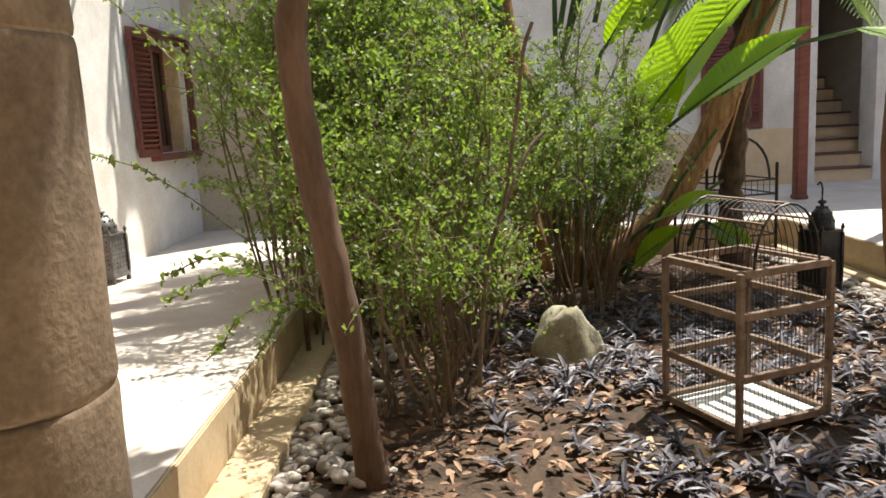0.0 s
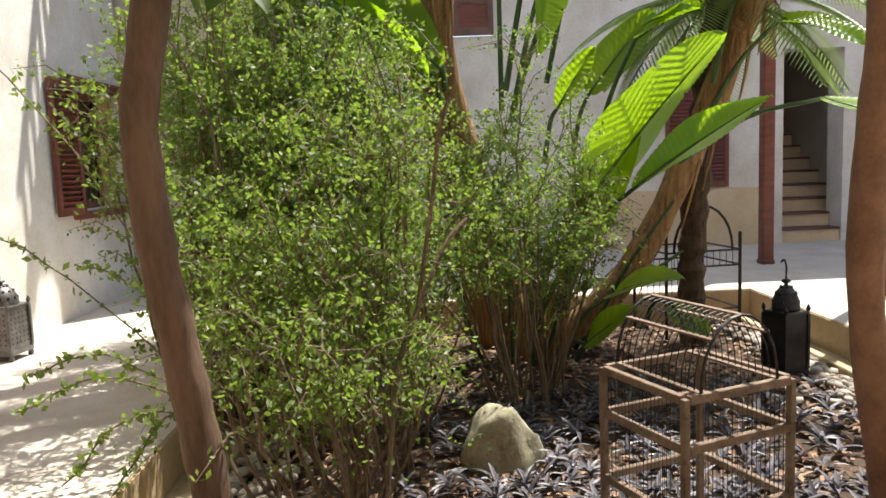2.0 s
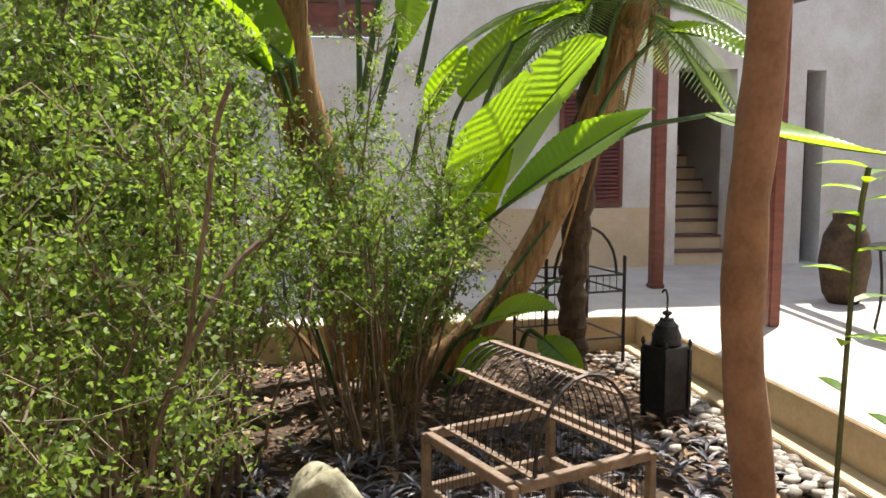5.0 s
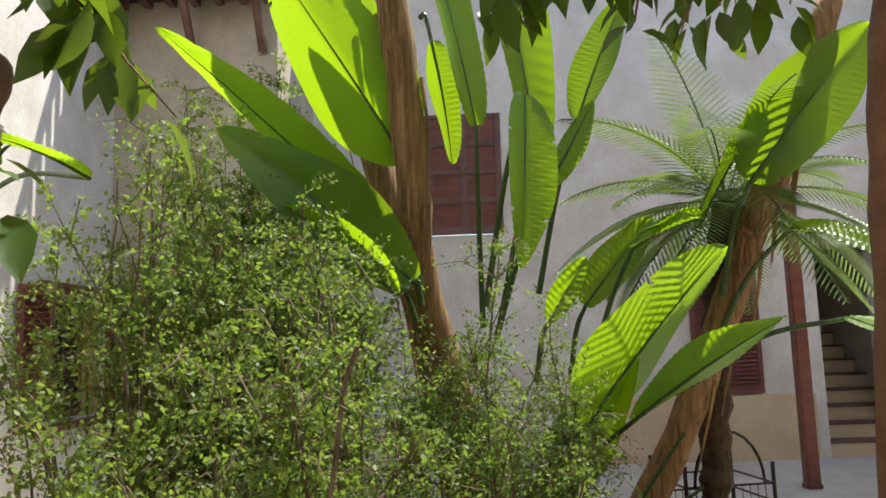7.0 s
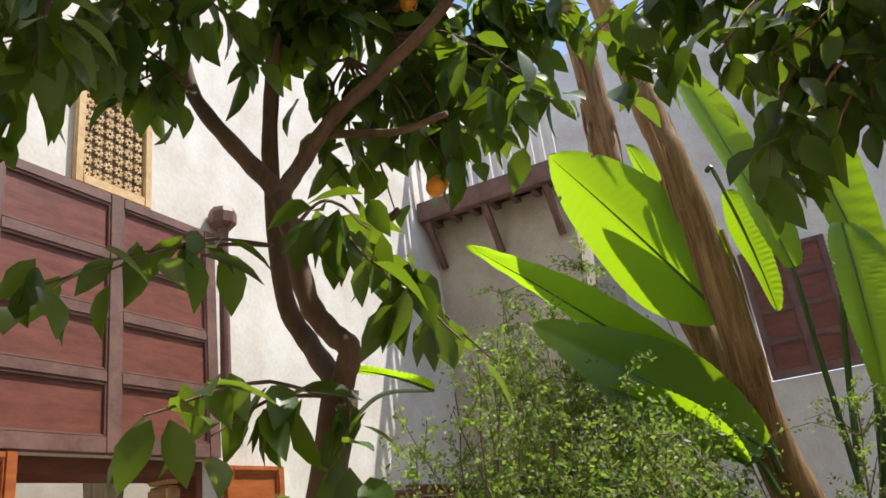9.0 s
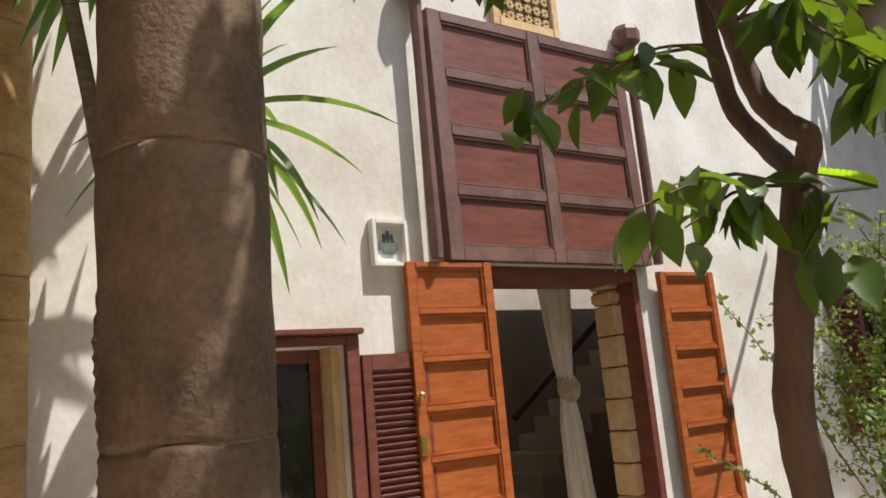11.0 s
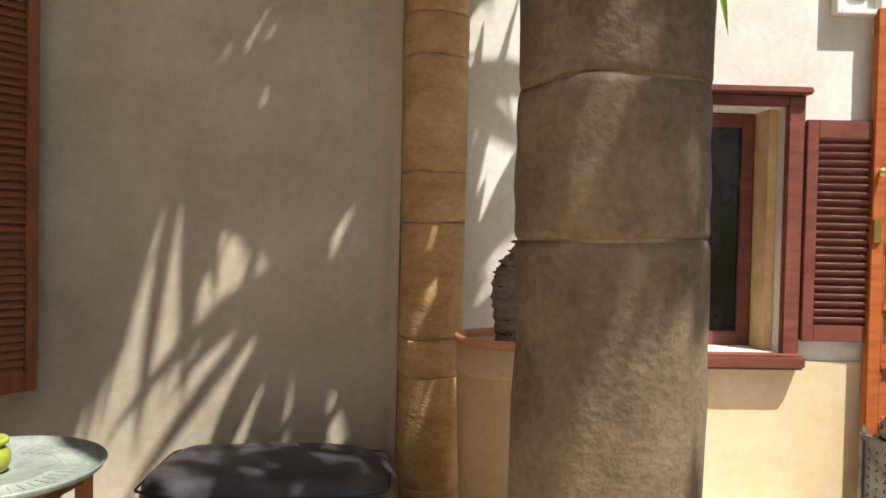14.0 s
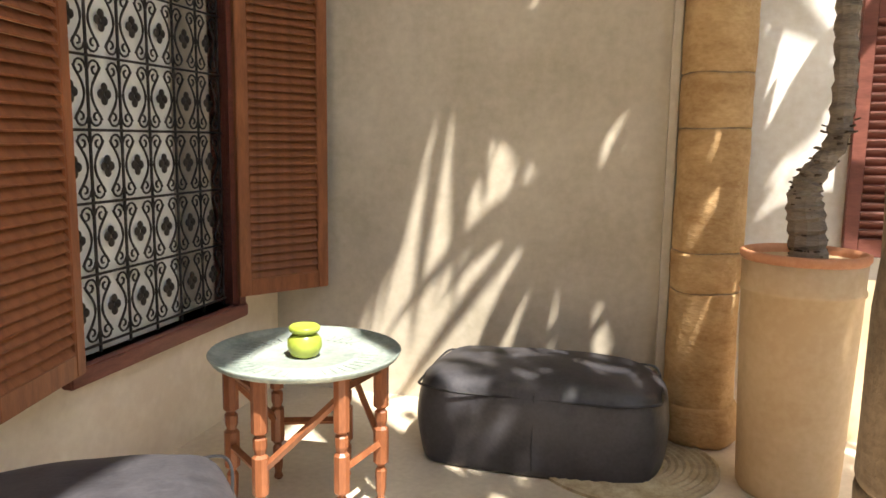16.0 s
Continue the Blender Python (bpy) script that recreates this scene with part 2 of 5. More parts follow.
def wall_with_holes(name, along, at, thick, lo, hi, z0, z1, holes, material, label):
    """A wall along 'x' (at y) or 'y' (at x), built of blocks round its openings (a0, a1, z0, z1)."""
    bm = bmesh.new()
    cuts = sorted({lo, hi, *[h[0] for h in holes], *[h[1] for h in holes]})
    for a, b in zip(cuts, cuts[1:]):
        zs = [(z0, z1)]
        for h in holes:
            if h[0] <= a + 1e-6 and h[1] >= b - 1e-6:
                nz = []
                for c, d in zs:
                    if h[2] > c:
                        nz.append((c, min(h[2], d)))
                    if h[3] < d:
                        nz.append((max(h[3], c), d))
                zs = nz
        for c, d in zs:
            if d - c > 1e-4:
                if along == "x":
                    box(bm, a, b, at, at + thick, c, d)
                else:
                    box(bm, at, at + thick, a, b, c, d)
    return setting(name, bm, material, label)


DOOR = (2.93, 4.33, 0.0, 2.33)
WIN1 = (1.34, 2.00, 0.74, 1.88)
WIN2 = (7.05, 8.2, 0.95, 2.1)
wall_with_holes("wall_north", "x", 0.0, W_IN, 0.52, 10.6, 0, TOP, [DOOR, WIN1, WIN2], WHITE, "white lime-plastered courtyard wall with door and windows")
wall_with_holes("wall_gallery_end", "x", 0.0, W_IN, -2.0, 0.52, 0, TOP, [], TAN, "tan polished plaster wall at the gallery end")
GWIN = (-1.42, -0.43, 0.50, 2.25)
# The lighter colour here stands in for light bounced from the courtyard.
wall_with_holes("wall_west", "y", -2.0, 0.34, -14, 0.0, 0, TOP, [GWIN], TAN_LIT, "tan plaster gallery wall with a grilled window")
wall_with_holes("wall_east", "y", 10.2, 0.4, -14, 0.0, 0, TOP, [(-8.88, -8.06, 0, 2.6), (-10.15, -9.87, 0, 2.6), (-4.2, -3.2, 2.9, 4.5)], WHITE, "white plastered courtyard wall with a stair opening")
wall_with_holes("wall_south", "x", -14.0, 0.3, -2.0, 10.6, 0, TOP, [], WHITE, "white plastered courtyard wall")
# lower cream dado round the first window
setting("wall_dado", cube(0.56, 2.93, -0.012, -0.001, 0, 0.70), CREAM, "cream plaster dado under the window")
# floors round the sunken bed
BX0, BX1, BY0, BY1 = 1.25, 6.9, -6.2, -1.88
setting("floor_gallery", cube(-2.0, BX0, -14, 0, -0.3, 0), FLOOR, "worn polished cement gallery floor", "floor")
setting("pavement_north", cube(BX0, 10.6, BY1, 0.0, -0.3, 0), PAVE, "pale sunlit concrete passage floor", "pavement")
setting("pavement_east", cube(BX1, 10.6, BY0, BY1, -0.3, 0), PAVE, "pale concrete courtyard floor", "pavement")
setting("pavement_south", cube(BX0, 10.6, -14, BY0, -0.3, 0), PAVE, "pale concrete raised terrace floor", "pavement")
setting("ground", cube(-30, 40, -45, 30, -0.9, -0.5), SOIL, "bare earth under the house", "ground")
for nm, b in (("kerb_north", (BX0, BX1, BY1 - 0.02, BY1, -0.45, -0.004)), ("kerb_south", (BX0, BX1, BY0, BY0 + 0.02, -0.45, -0.004)),
              ("kerb_east", (BX1 - 0.02, BX1, BY0, BY1, -0.45, -0.004)), ("kerb_west", (BX0, BX0 + 0.02, BY0, BY1, -0.45, -0.004)),
              ("ledge_north", (BX0, BX1, BY1 - 0.24, BY1 - 0.02, -0.45, -0.24)), ("ledge_south", (BX0, BX1, BY0 + 0.02, BY0 + 0.17, -0.45, -0.24))):
    setting(nm, cube(*b, bevel=0.006), KERB, "ochre rendered edge of the sunken planting bed", "kerb")
# gallery roof above the arcade: unseen, its height chosen to bound the sun
setting("ceiling", cube(-2.0, 0.78, -14, 0, 5.75, 5.9), WHITE, "white plastered gallery ceiling, unseen, set to bound the sun", "ceiling")
setting("wall_upper_gallery", cube(0.46, 0.78, -14, 0, 5.9, TOP), WHITE, "white plastered wall above the arcade, assumed out of view")
# bed soil with humps
N = 70
verts, faces = [], []
for j in range(N + 1):
    for i in range(N + 1):
        x, y = BX0 + 0.02 + (BX1 - BX0 - 0.04) * i / N, BY0 + 0.02 + (BY1 - BY0 - 0.04) * j / N
        z = -0.31 + 0.03 * noise.noise(Vector((x * 2.2, y * 2.2, 0))) + 0.018 * noise.noise(Vector((x * 8, y * 8, 3)))
        verts.append((x, y, z))
for j in range(N):
    for i in range(N):
        a = j * (N + 1) + i
        faces.append((a, a + 1, a + N + 2, a + N + 1))
tagged(raw("bed_soil", verts, faces, SOIL), "dark leaf-strewn soil of the sunken bed", "soil", "", "structure")

# ---- arcade column and pillar ----
def drums(name, x, y, r, heights, material, label, cat):
    th = thing(name, x, y, 0, 0, label, cat)
    z = 0.0
    for k, h in enumerate(heights):
        prof = [(r * 0.985, z), (r * 1.0, z + 0.012)]
        for q in range(1, 6):
            prof.append((r * (1.0 + 0.012 * math.sin(q * 2.1 + k)), z + 0.012 + (h - 0.03) * q / 6))
        prof += [(r, z + h - 0.018), (r * 0.985, z + h - 0.006)]
        bm = lathe(prof, 64, 0.05)
        for v in bm.verts:
            edge = 1 - min(1, min(v.co.z - z, z + h - v.co.z) / 0.05)
            chip = max(0, noise.noise(Vector((v.co.x * 9 + k, v.co.y * 9, z * 5)))) * 0.05 * edge
            v.co.x *= 1 - chip
            v.co.y *= 1 - chip
            v.co.z += 0.012 * edge * noise.noise(Vector((v.co.x * 7, v.co.y * 7, round(v.co.z * 4))))
        part("drum", bm, material, th, smooth=True)
        part("mortar_joint", lathe([(r * 0.972, z + h - 0.008), (r * 0.972, z + h + 0.002)], 32, 0.03), JOINT, th)
        z += h
    return th


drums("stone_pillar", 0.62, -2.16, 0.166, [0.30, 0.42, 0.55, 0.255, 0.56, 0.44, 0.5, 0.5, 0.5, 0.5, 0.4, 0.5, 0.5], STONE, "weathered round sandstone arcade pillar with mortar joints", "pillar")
ec = drums("engaged_column", 0.37, -0.135, 0.142, [0.11, 0.54, 0.165, 0.495, 0.215, 0.495, 0.18, 0.5, 0.6, 0.6, 0.6, 0.6, 0.6], STONE2, "ochre sandstone half column against the gallery wall", "column")
part("plinth", lathe([(0.15, 0), (0.175, 0.03), (0.175, 0.11), (0.158, 0.15), (0.15, 0.17)], 32, 0.08), STONE2, ec, "worn round stone base", True)
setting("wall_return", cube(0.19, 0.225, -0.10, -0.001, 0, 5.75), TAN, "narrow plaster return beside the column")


# ---- joinery ----
def panel_leaf(name, w, h, rows, cols, m_frame, m_panel, label, cat, stile=0.06, rail=0.035, deep=0.045):
    """Origin at the lower hinge corner, leaf along +x, face to -y."""
    th = thing(name, 0, 0, 0, 0, label, cat)
    cw = (w - stile * (cols + 1)) / cols
    for c in range(cols + 1):
        x = c * (cw + stile)
        part("stile", cube(x, x + stile, -deep, 0, 0, h, 0.004), m_frame, th)
    low = 0.09
    ph = (h - low - rail * rows) / rows
    for c in range(cols):
        x0 = stile + c * (cw + stile)
        part("rail", cube(x0, x0 + cw, -deep + 0.002, -0.002, 0, low, 0.003), m_frame, th)
        for r in range(rows):
            z0 = low + r * (ph + rail)
            part("rail", cube(x0, x0 + cw, -deep + 0.002, -0.002, z0 + ph, z0 + ph + rail, 0.006), m_frame, th)
            part("panel", cube(x0, x0 + cw, -deep + 0.024, -0.012, z0, z0 + ph), m_panel, th)
            bm = bmesh.new()
            for a in ((x0, x0 + 0.014, z0, z0 + ph), (x0 + cw - 0.014, x0 + cw, z0, z0 + ph), (x0 + 0.014, x0 + cw - 0.014, z0, z0 + 0.016), (x0 + 0.014, x0 + cw - 0.014, z0 + ph - 0.016, z0 + ph)):
                box(bm, a[0], a[1], -deep + 0.008, -deep + 0.026, a[2], a[3], 0.004)
            part("moulding", bm, m_frame, th)
    return th


leaf = panel_leaf("door_leaf", 0.58, 2.25, 8, 1, DOORW, DOORW, "varnished red cedar door leaf with eight panels, open", "door")
leaf.matrix_world = pose(2.385, -0.03, 0.08, 0, 0, -3)
part("lock_plate", cube(0.005, 0.04, -0.056, -0.044, 1.18, 1.29, 0.003), BRASS, leaf, "brass lock plate")
part("knob", lathe([(0.006, 0), (0.012, 0.01), (0.02, 0.025), (0.02, 0.035), (0.01, 0.045)], 12), BRASS, leaf, "brass knob").matrix_local = pose(0.025, -0.045, 1.5, 90)
leaf2 = panel_leaf("door_leaf", 0.57, 2.23, 8, 1, DOORW, DOORW, "varnished red cedar door leaf folded back on the wall", "door")
leaf2.matrix_world = pose(4.47, -0.04, 0.07, 0, 0, -2)
hb = cube(0.50, 0.54, -0.06, -0.044, 1.16, 1.30, 0.003)
box(hb, 0.51, 0.525, -0.085, -0.06, 1.2, 1.26, 0.003)
part("handle", hb, LANT, leaf2, "grey iron door handle")
bolt = cube(0.47, 0.55, -0.06, -0.044, 1.48, 1.52, 0.003)
part("bolt", bolt, LANT, leaf2, "grey iron bolt")
up = panel_leaf("upper_shutter", 1.72, 1.62, 4, 2, DARKF, DARKW, "large dark brown panelled shutter above the door", "shutter", 0.10, 0.07, 0.07)
up.matrix_world = pose(2.68, -0.03, 2.34, -1.0, 0, 0)
for k, sx in enumerate((2.59, 4.47)):
    pt = thing("pivot_post", sx, -0.09, 2.35, 0, "brown wooden pivot post with an octagonal cap", "post", "shutter pivots")
    part("shaft", lathe([(0.035, 0), (0.04, 0.1), (0.036, 1.2), (0.04, 1.62), (0.05, 1.66)], 10), DARKF, pt)
    part("cap", lathe([(0.06, 1.66), (0.10, 1.70), (0.105, 1.78), (0.09, 1.82)], 8), DARKF, pt)
# door casing, sill and the room behind
dc = thing("door_casing", 3.63, 0, 0, 0, "dark red timber door casing in the white wall", "door frame")
part("jamb", cube(-0.70, -0.64, 0.0, 0.34, 0.34, 2.33, 0.004), DARKW, dc)
part("jamb", cube(0.64, 0.70, 0.0, 0.34, 0.34, 2.33, 0.004), DARKW, dc)
part("lintel", cube(-0.64, 0.64, 0.0, 0.34, 2.24, 2.33, 0.004), DARKW, dc)
setting("door_sill", cube(2.935, 4.325, -0.10, 0.349, 0.0, 0.345, 0.03), FLOOR, "worn ochre stone door sill with a rounded edge", "sill")
setting("door_step", cube(2.97, 4.36, -0.42, -0.101, 0.0, 0.18, 0.03), FLOOR, "worn ochre rounded step before the door", "step")
setting("room_floor", cube(1.0, 9.0, 0.35, 4.2, 0.0, 0.34), PAVE, "grey cement floor inside the room", "floor")
wall_with_holes("room_wall_back", "x", 4.2, 0.2, 1.0, 9.0, 0, 6.0, [], ROOMW, "grey plaster wall inside the room")
wall_with_holes("room_wall_left", "y", 0.8, 0.2, 0.35, 4.4, 0, 3.0, [], ROOMW, "grey plaster wall inside the room")
wall_with_holes("room_wall_right", "y", 9.0, 0.2, 0.35, 4.4, 0, 3.0, [], ROOMW, "grey plaster wall inside the room")
# Ceiling stops short of the back wall; the added gap lets skylight in.
setting("room_ceiling", cube(0.8, 9.2, 0.35, 4.0, 3.0, 3.15), ROOMW, "grey plaster room ceiling with an added light gap at the back", "ceiling")
stair = thing("indoor_stair", 5.9, 2.4, 0.34, 0, "grey plastered stair rising inside the dim room", "stair")
for k in range(9):
    part("step", cube(0.25 * k - 0.9, 0.25 * k - 0.65, 0, 0.95, 0, 0.18 * (k + 1)), ROOMW, stair)
bm = bmesh.new()
tube(bm, [(-0.95, -0.04, 0.95), (1.3, -0.04, 2.57)], 0.035)
part("handrail", bm, DARKW, stair, "dark timber handrail")
cur = thing("door_curtain", 3.95, 0.47, 0.345, 0, "cream linen curtain gathered by a ring in the doorway", "curtain")
bm = bmesh.new()
prof = [(0.0, 0.115), (0.12, 0.12), (0.5, 0.10), (0.95, 0.085), (1.14, 0.055), (1.25, 0.06), (1.6, 0.10), (2.2, 0.155)]
rings = []
for k in range(29):
    z = 2.2 * k / 28
    w = np.interp(z, [p[0] for p in prof], [p[1] for p in prof])
    ring = []
    for i in range(60):
        a = 2 * math.pi * i / 60
        f = 1 + 0.16 * math.sin(9 * a + 1.3 * math.sin(z * 2))
        ring.append(bm.verts.new((w * f * math.cos(a) + 0.07 * (1 - z / 2.2) ** 2, 0.55 * w * f * math.sin(a), z + 0.02 * math.sin(3 * a) * (z < 0.1))))
    rings.append(ring)
for a, b in zip(rings, rings[1:]):
    for i in range(60):
        bm.faces.new((a[i], a[(i + 1) % 60], b[(i + 1) % 60], b[i]))
part("cloth", bm, CURT, cur, smooth=True)
tie = lathe([(0.055, -0.03), (0.09, -0.028), (0.105, 0.0), (0.09, 0.028), (0.055, 0.03)], 20)
part("tie_ring", tie, STRAW, cur, "woven round tie-back").matrix_local = pose(0.02, -0.02, 1.2, 80, 0, 0)
pil = thing("carved_pilaster", 4.29, 0.24, 0.345, 0, "ochre carved plaster pilaster beside the doorway", "pilaster")
for k in range(8):
    part("block", cube(-0.09, 0.05, -0.1, 0.1, 0.22 * k, 0.22 * k + 0.212, 0.008), CARVE, pil)
bm = cube(-0.12, 0.05, -0.1, 0.1, 1.76, 1.86, 0.02)
part("capital", bm, CARVE, pil)
for k in range(5):
    part("scallop", cube(-0.12 - 0.035 * k, 0.05, -0.1, 0.1, 1.87 + 0.06 * k, 1.925 + 0.06 * k, 0.015), CARVE, pil)


def louvre(name, w, h, n, material, label, group="", tilt=-35):
    """Louvred shutter from its lower hinge corner along +x."""
    th = thing(name, 0, 0, 0, 0, label, "shutter", group)
    s = 0.055
    part("stile", cube(0, s, -0.035, 0, 0, h, 0.004), material, th)
    part("stile", cube(w - s, w, -0.035, 0, 0, h, 0.004), material, th)
    part("rail", cube(s, w - s, -0.033, -0.002, 0, 0.075, 0.003), material, th)
    part("rail", cube(s, w - s, -0.033, -0.002, h - 0.075, h, 0.003), material, th)
    p = (h - 0.15) / n
    sl = None
    for k in range(n):
        if sl is None:
            sl = part("slat", box(bmesh.new(), s, w - s, -0.004, 0.004, -p * 0.66, p * 0.66, 0.003), material, th)
            ob = sl
        else:
            ob = new("slat", sl.data)
            ob.parent = th
        ob.matrix_local = pose(0, -0.018, 0.075 + p * (k + 0.5), tilt)
    return th


def window_unit(name, x0, x1, z0, z1, label):
    """Casement in the north wall with a sill and dark panes."""
    th = thing(name, x0, 0, z0, 0, label, "window")
    th["kind"] = "structure"
    w, h = x1 - x0, z1 - z0
    f = part("window_frame", cube(-0.08, 0.0, -0.035, 0.06, -0.04, h + 0.05, 0.006), DARKW, th)
    part("window_frame", cube(w, w + 0.08, -0.035, 0.06, -0.04, h + 0.05, 0.006), DARKW, th)
    part("window_frame", cube(0, w, -0.035, 0.06, h, h + 0.05, 0.006), DARKW, th)
    part("cornice", cube(-0.1, w + 0.1, -0.07, 0.02, h + 0.052, h + 0.085, 0.008), DARKW, th)
    part("window_sill", cube(-0.09, w + 0.09, -0.09, 0.10, -0.07, -0.002, 0.012), DARKW, th, "red-brown sill with sunlit top")
    part("reveal", cube(w - 0.045, w - 0.002, 0.062, 0.30, 0, h, 0.002), CARVE, th)
    for a in ((0.0, 0.06), (w - 0.11, w - 0.05)):
        part("sash", cube(a[0], a[1], 0.20, 0.25, 0, h, 0.004), DARKW, th)
    part("sash", cube(0.06, w - 0.11, 0.20, 0.25, 0, 0.07, 0.004), DARKW, th)
    part("sash", cube(0.06, w - 0.11, 0.20, 0.25, h - 0.07, h, 0.004), DARKW, th)
    part("pane", cube(0.06, w - 0.11, 0.222, 0.228, 0.07, h - 0.07), GLASSD, th, "dark reflecting glass")
    return th


window_unit("window_1", *WIN1, "red-brown timber casement window with dark glass")
window_unit("window_2", *WIN2, "dark red timber casement window")
for i, (x, y, rz) in enumerate(((2.085, -0.012, -2), (0.90, -0.012, 0))):
    s = louvre("window_shutter", 0.36 if i else 0.40, 1.02, 24, DARKW, "dark red louvred window shutter folded on the wall", "shutters of the first window", 40)
    s.matrix_world = pose(x, y, 0.80, 0, 0, rz)
for x, rz in ((6.62, -6), (8.25, -2)):
    s = louvre("window_shutter", 0.42, 1.2, 22, DARKW, "dark red louvred shutter folded on the passage wall", "shutters of the passage window", 40)
    s.matrix_world = pose(x, -0.02, 0.93, 0, 0, rz)

# framed hamsa
fr = thing("framed_hamsa", 2.31, -0.004, 2.44, 0, "small white box frame with a grey hand-shaped charm", "picture frame")
for a in ((-0.115, -0.09, -0.135, 0.135), (0.09, 0.115, -0.135, 0.135), (-0.09, 0.09, -0.135, -0.11), (-0.09, 0.09, 0.11, 0.135)):
    part("frame_bar", cube(a[0], a[1], -0.055, 0, a[2], a[3], 0.003), FRAMEW, fr)
part("backing", cube(-0.09, 0.09, -0.012, -0.002, -0.11, 0.11), CARD, fr)
bm = bmesh.new()
box(bm, -0.042, 0.042, -0.022, -0.013, -0.06, 0.03, 0.008)
for k, hh in enumerate((0.055, 0.075, 0.055)):
    box(bm, -0.036 + 0.025 * k, -0.014 + 0.025 * k, -0.022, -0.013, 0.0, hh, 0.004)
box(bm, -0.062, -0.04, -0.022, -0.013, -0.04, 0.01, 0.004)
box(bm, 0.04, 0.062, -0.022, -0.013, -0.04, 0.01, 0.004)
part("charm", bm, HAND, fr, "grey-green hand charm")

# carved vent
cv = thing("carved_vent", 3.54, -0.002, 4.38, 0, "ochre carved plaster vent panel high on the wall", "vent")
for a in ((-0.30, -0.24, -0.40, 0.40), (0.24, 0.30, -0.40, 0.40), (-0.24, 0.24, -0.40, -0.33), (-0.24, 0.24, 0.33, 0.40)):
    part("border", cube(a[0], a[1], -0.04, 0, a[2], a[3], 0.006), CARVE, cv)
bm = bmesh.new()
for i in range(6):
    for j in range(8):
        cx, cz = -0.2 + 0.08 * i, -0.29 + 0.083 * j
        for k in range(4):
            box(bm, -0.034, 0.034, -0.018, -0.006, -0.006, 0.006, 0, Matrix.Translation((cx, 0, cz)) @ Euler((0, k * math.pi / 4, 0)).to_matrix().to_4x4())
part("lattice", bm, CARVE, cv, "pierced rosette lattice")
part("backing", cube(-0.24, 0.24, -0.005, 0, -0.33, 0.33), STONE, cv)


# ---- lanterns ----
def lantern(name, x, y, z, w, h, material, label, rz=0):
    th = thing(name, x, y, z, rz, label, "lantern")
    a = w / 2
    part("base", cube(-a, a, -a, a, 0.04, 0.075, 0.006), material, th)
    for sx in (-1, 1):
        for sy in (-1, 1):
            part("foot", lathe([(0.012, 0), (0.022, 0.01), (0.016, 0.04)], 8), material, th).matrix_local = pose(sx * a * 0.85, sy * a * 0.85, 0)
            part("post", cube(sx * a * 0.92 - 0.01, sx * a * 0.92 + 0.01, sy * a * 0.92 - 0.01, sy * a * 0.92 + 0.01, 0.075, h * 0.62), material, th)
            part("finial", lathe([(0.008, 0), (0.016, 0.015), (0.004, 0.045)], 8), material, th).matrix_local = pose(sx * a * 0.92, sy * a * 0.92, h * 0.65)
    for k in range(4):
        bm = cube(-a * 0.9, a * 0.9, -a * 0.90, -a * 0.87, 0.075, h * 0.62)
        pp = part("pierced_panel", bm, material, th)
        pp.matrix_local = pose(0, 0, 0, 0, 0, 90 * k)
        bm = bmesh.new()
        for i in range(5):
            for j in range(7):
                cx, cz = -a * 0.66 + i * a * 0.33, 0.12 + j * (h * 0.62 - 0.16) / 6
                box(bm, cx - 0.009, cx + 0.009, -a * 0.905, -a * 0.90 + 0.001, cz - 0.004, cz + 0.004, 0, Matrix.Translation((cx, 0, cz)) @ Euler((0, 0.8 * (-1) ** (i + j), 0)).to_matrix().to_4x4() @ Matrix.Translation((-cx, 0, -cz)))
        part("piercing", bm, BLACKT, pp)["kind"] = "stuff"
    part("shelf", cube(-a, a, -a, a, h * 0.62, h * 0.65, 0.006), material, th)
    dome = [(a * 0.86, h * 0.65)]
    for q in range(1, 9):
        t = q / 9 * math.pi / 2
        dome.append((a * 0.86 * math.cos(t), h * (0.65 + 0.24 * math.sin(t))))
    dome += [(0.012, h * 0.90), (0.03, h * 0.92), (0.03, h * 0.935), (0.008, h * 0.95), (0.004, h)]
    d = part("dome", lathe(dome, 20), material, th, "", True)
    bm = bmesh.new()
    for q in range(3):
        for i in range(12):
            an = 2 * math.pi * (i + 0.5 * q) / 12
            t = (0.22 + 0.25 * q) * math.pi / 2
            rr = a * 0.865 * math.cos(t)
            box(bm, -0.007, 0.007, -0.003, 0.003, -0.01, 0.01, 0, Matrix.Translation((rr * math.cos(an), rr * math.sin(an), h * (0.65 + 0.24 * math.sin(t)))) @ Euler((0, 0, an + math.pi / 2)).to_matrix().to_4x4())
    part("piercing", bm, BLACKT, d)["kind"] = "stuff"
    return th


lantern("floor_lantern", 2.43, -0.32, 0, 0.27, 0.64, LANT, "grey pierced tin floor lantern with a dome beside the door leaf", 12)
lantern("floor_lantern", 5.39, -0.16, 0, 0.25, 0.60, LANT, "grey pierced tin floor lantern with a dome on the passage floor", -8)
bl = lantern("garden_lantern", 5.02, -5.62, -0.28, 0.215, 0.72, BLACKT, "tall black pierced lantern with a hook at the bed's edge", 20)
bm = bmesh.new()
tube(bm, curve_pts([(0, 0, 0.715), (0, 0, 0.77), (0.02, 0, 0.81), (0.045, 0, 0.79)], 4), 0.007)
part("hook", bm, BLACKT, bl)

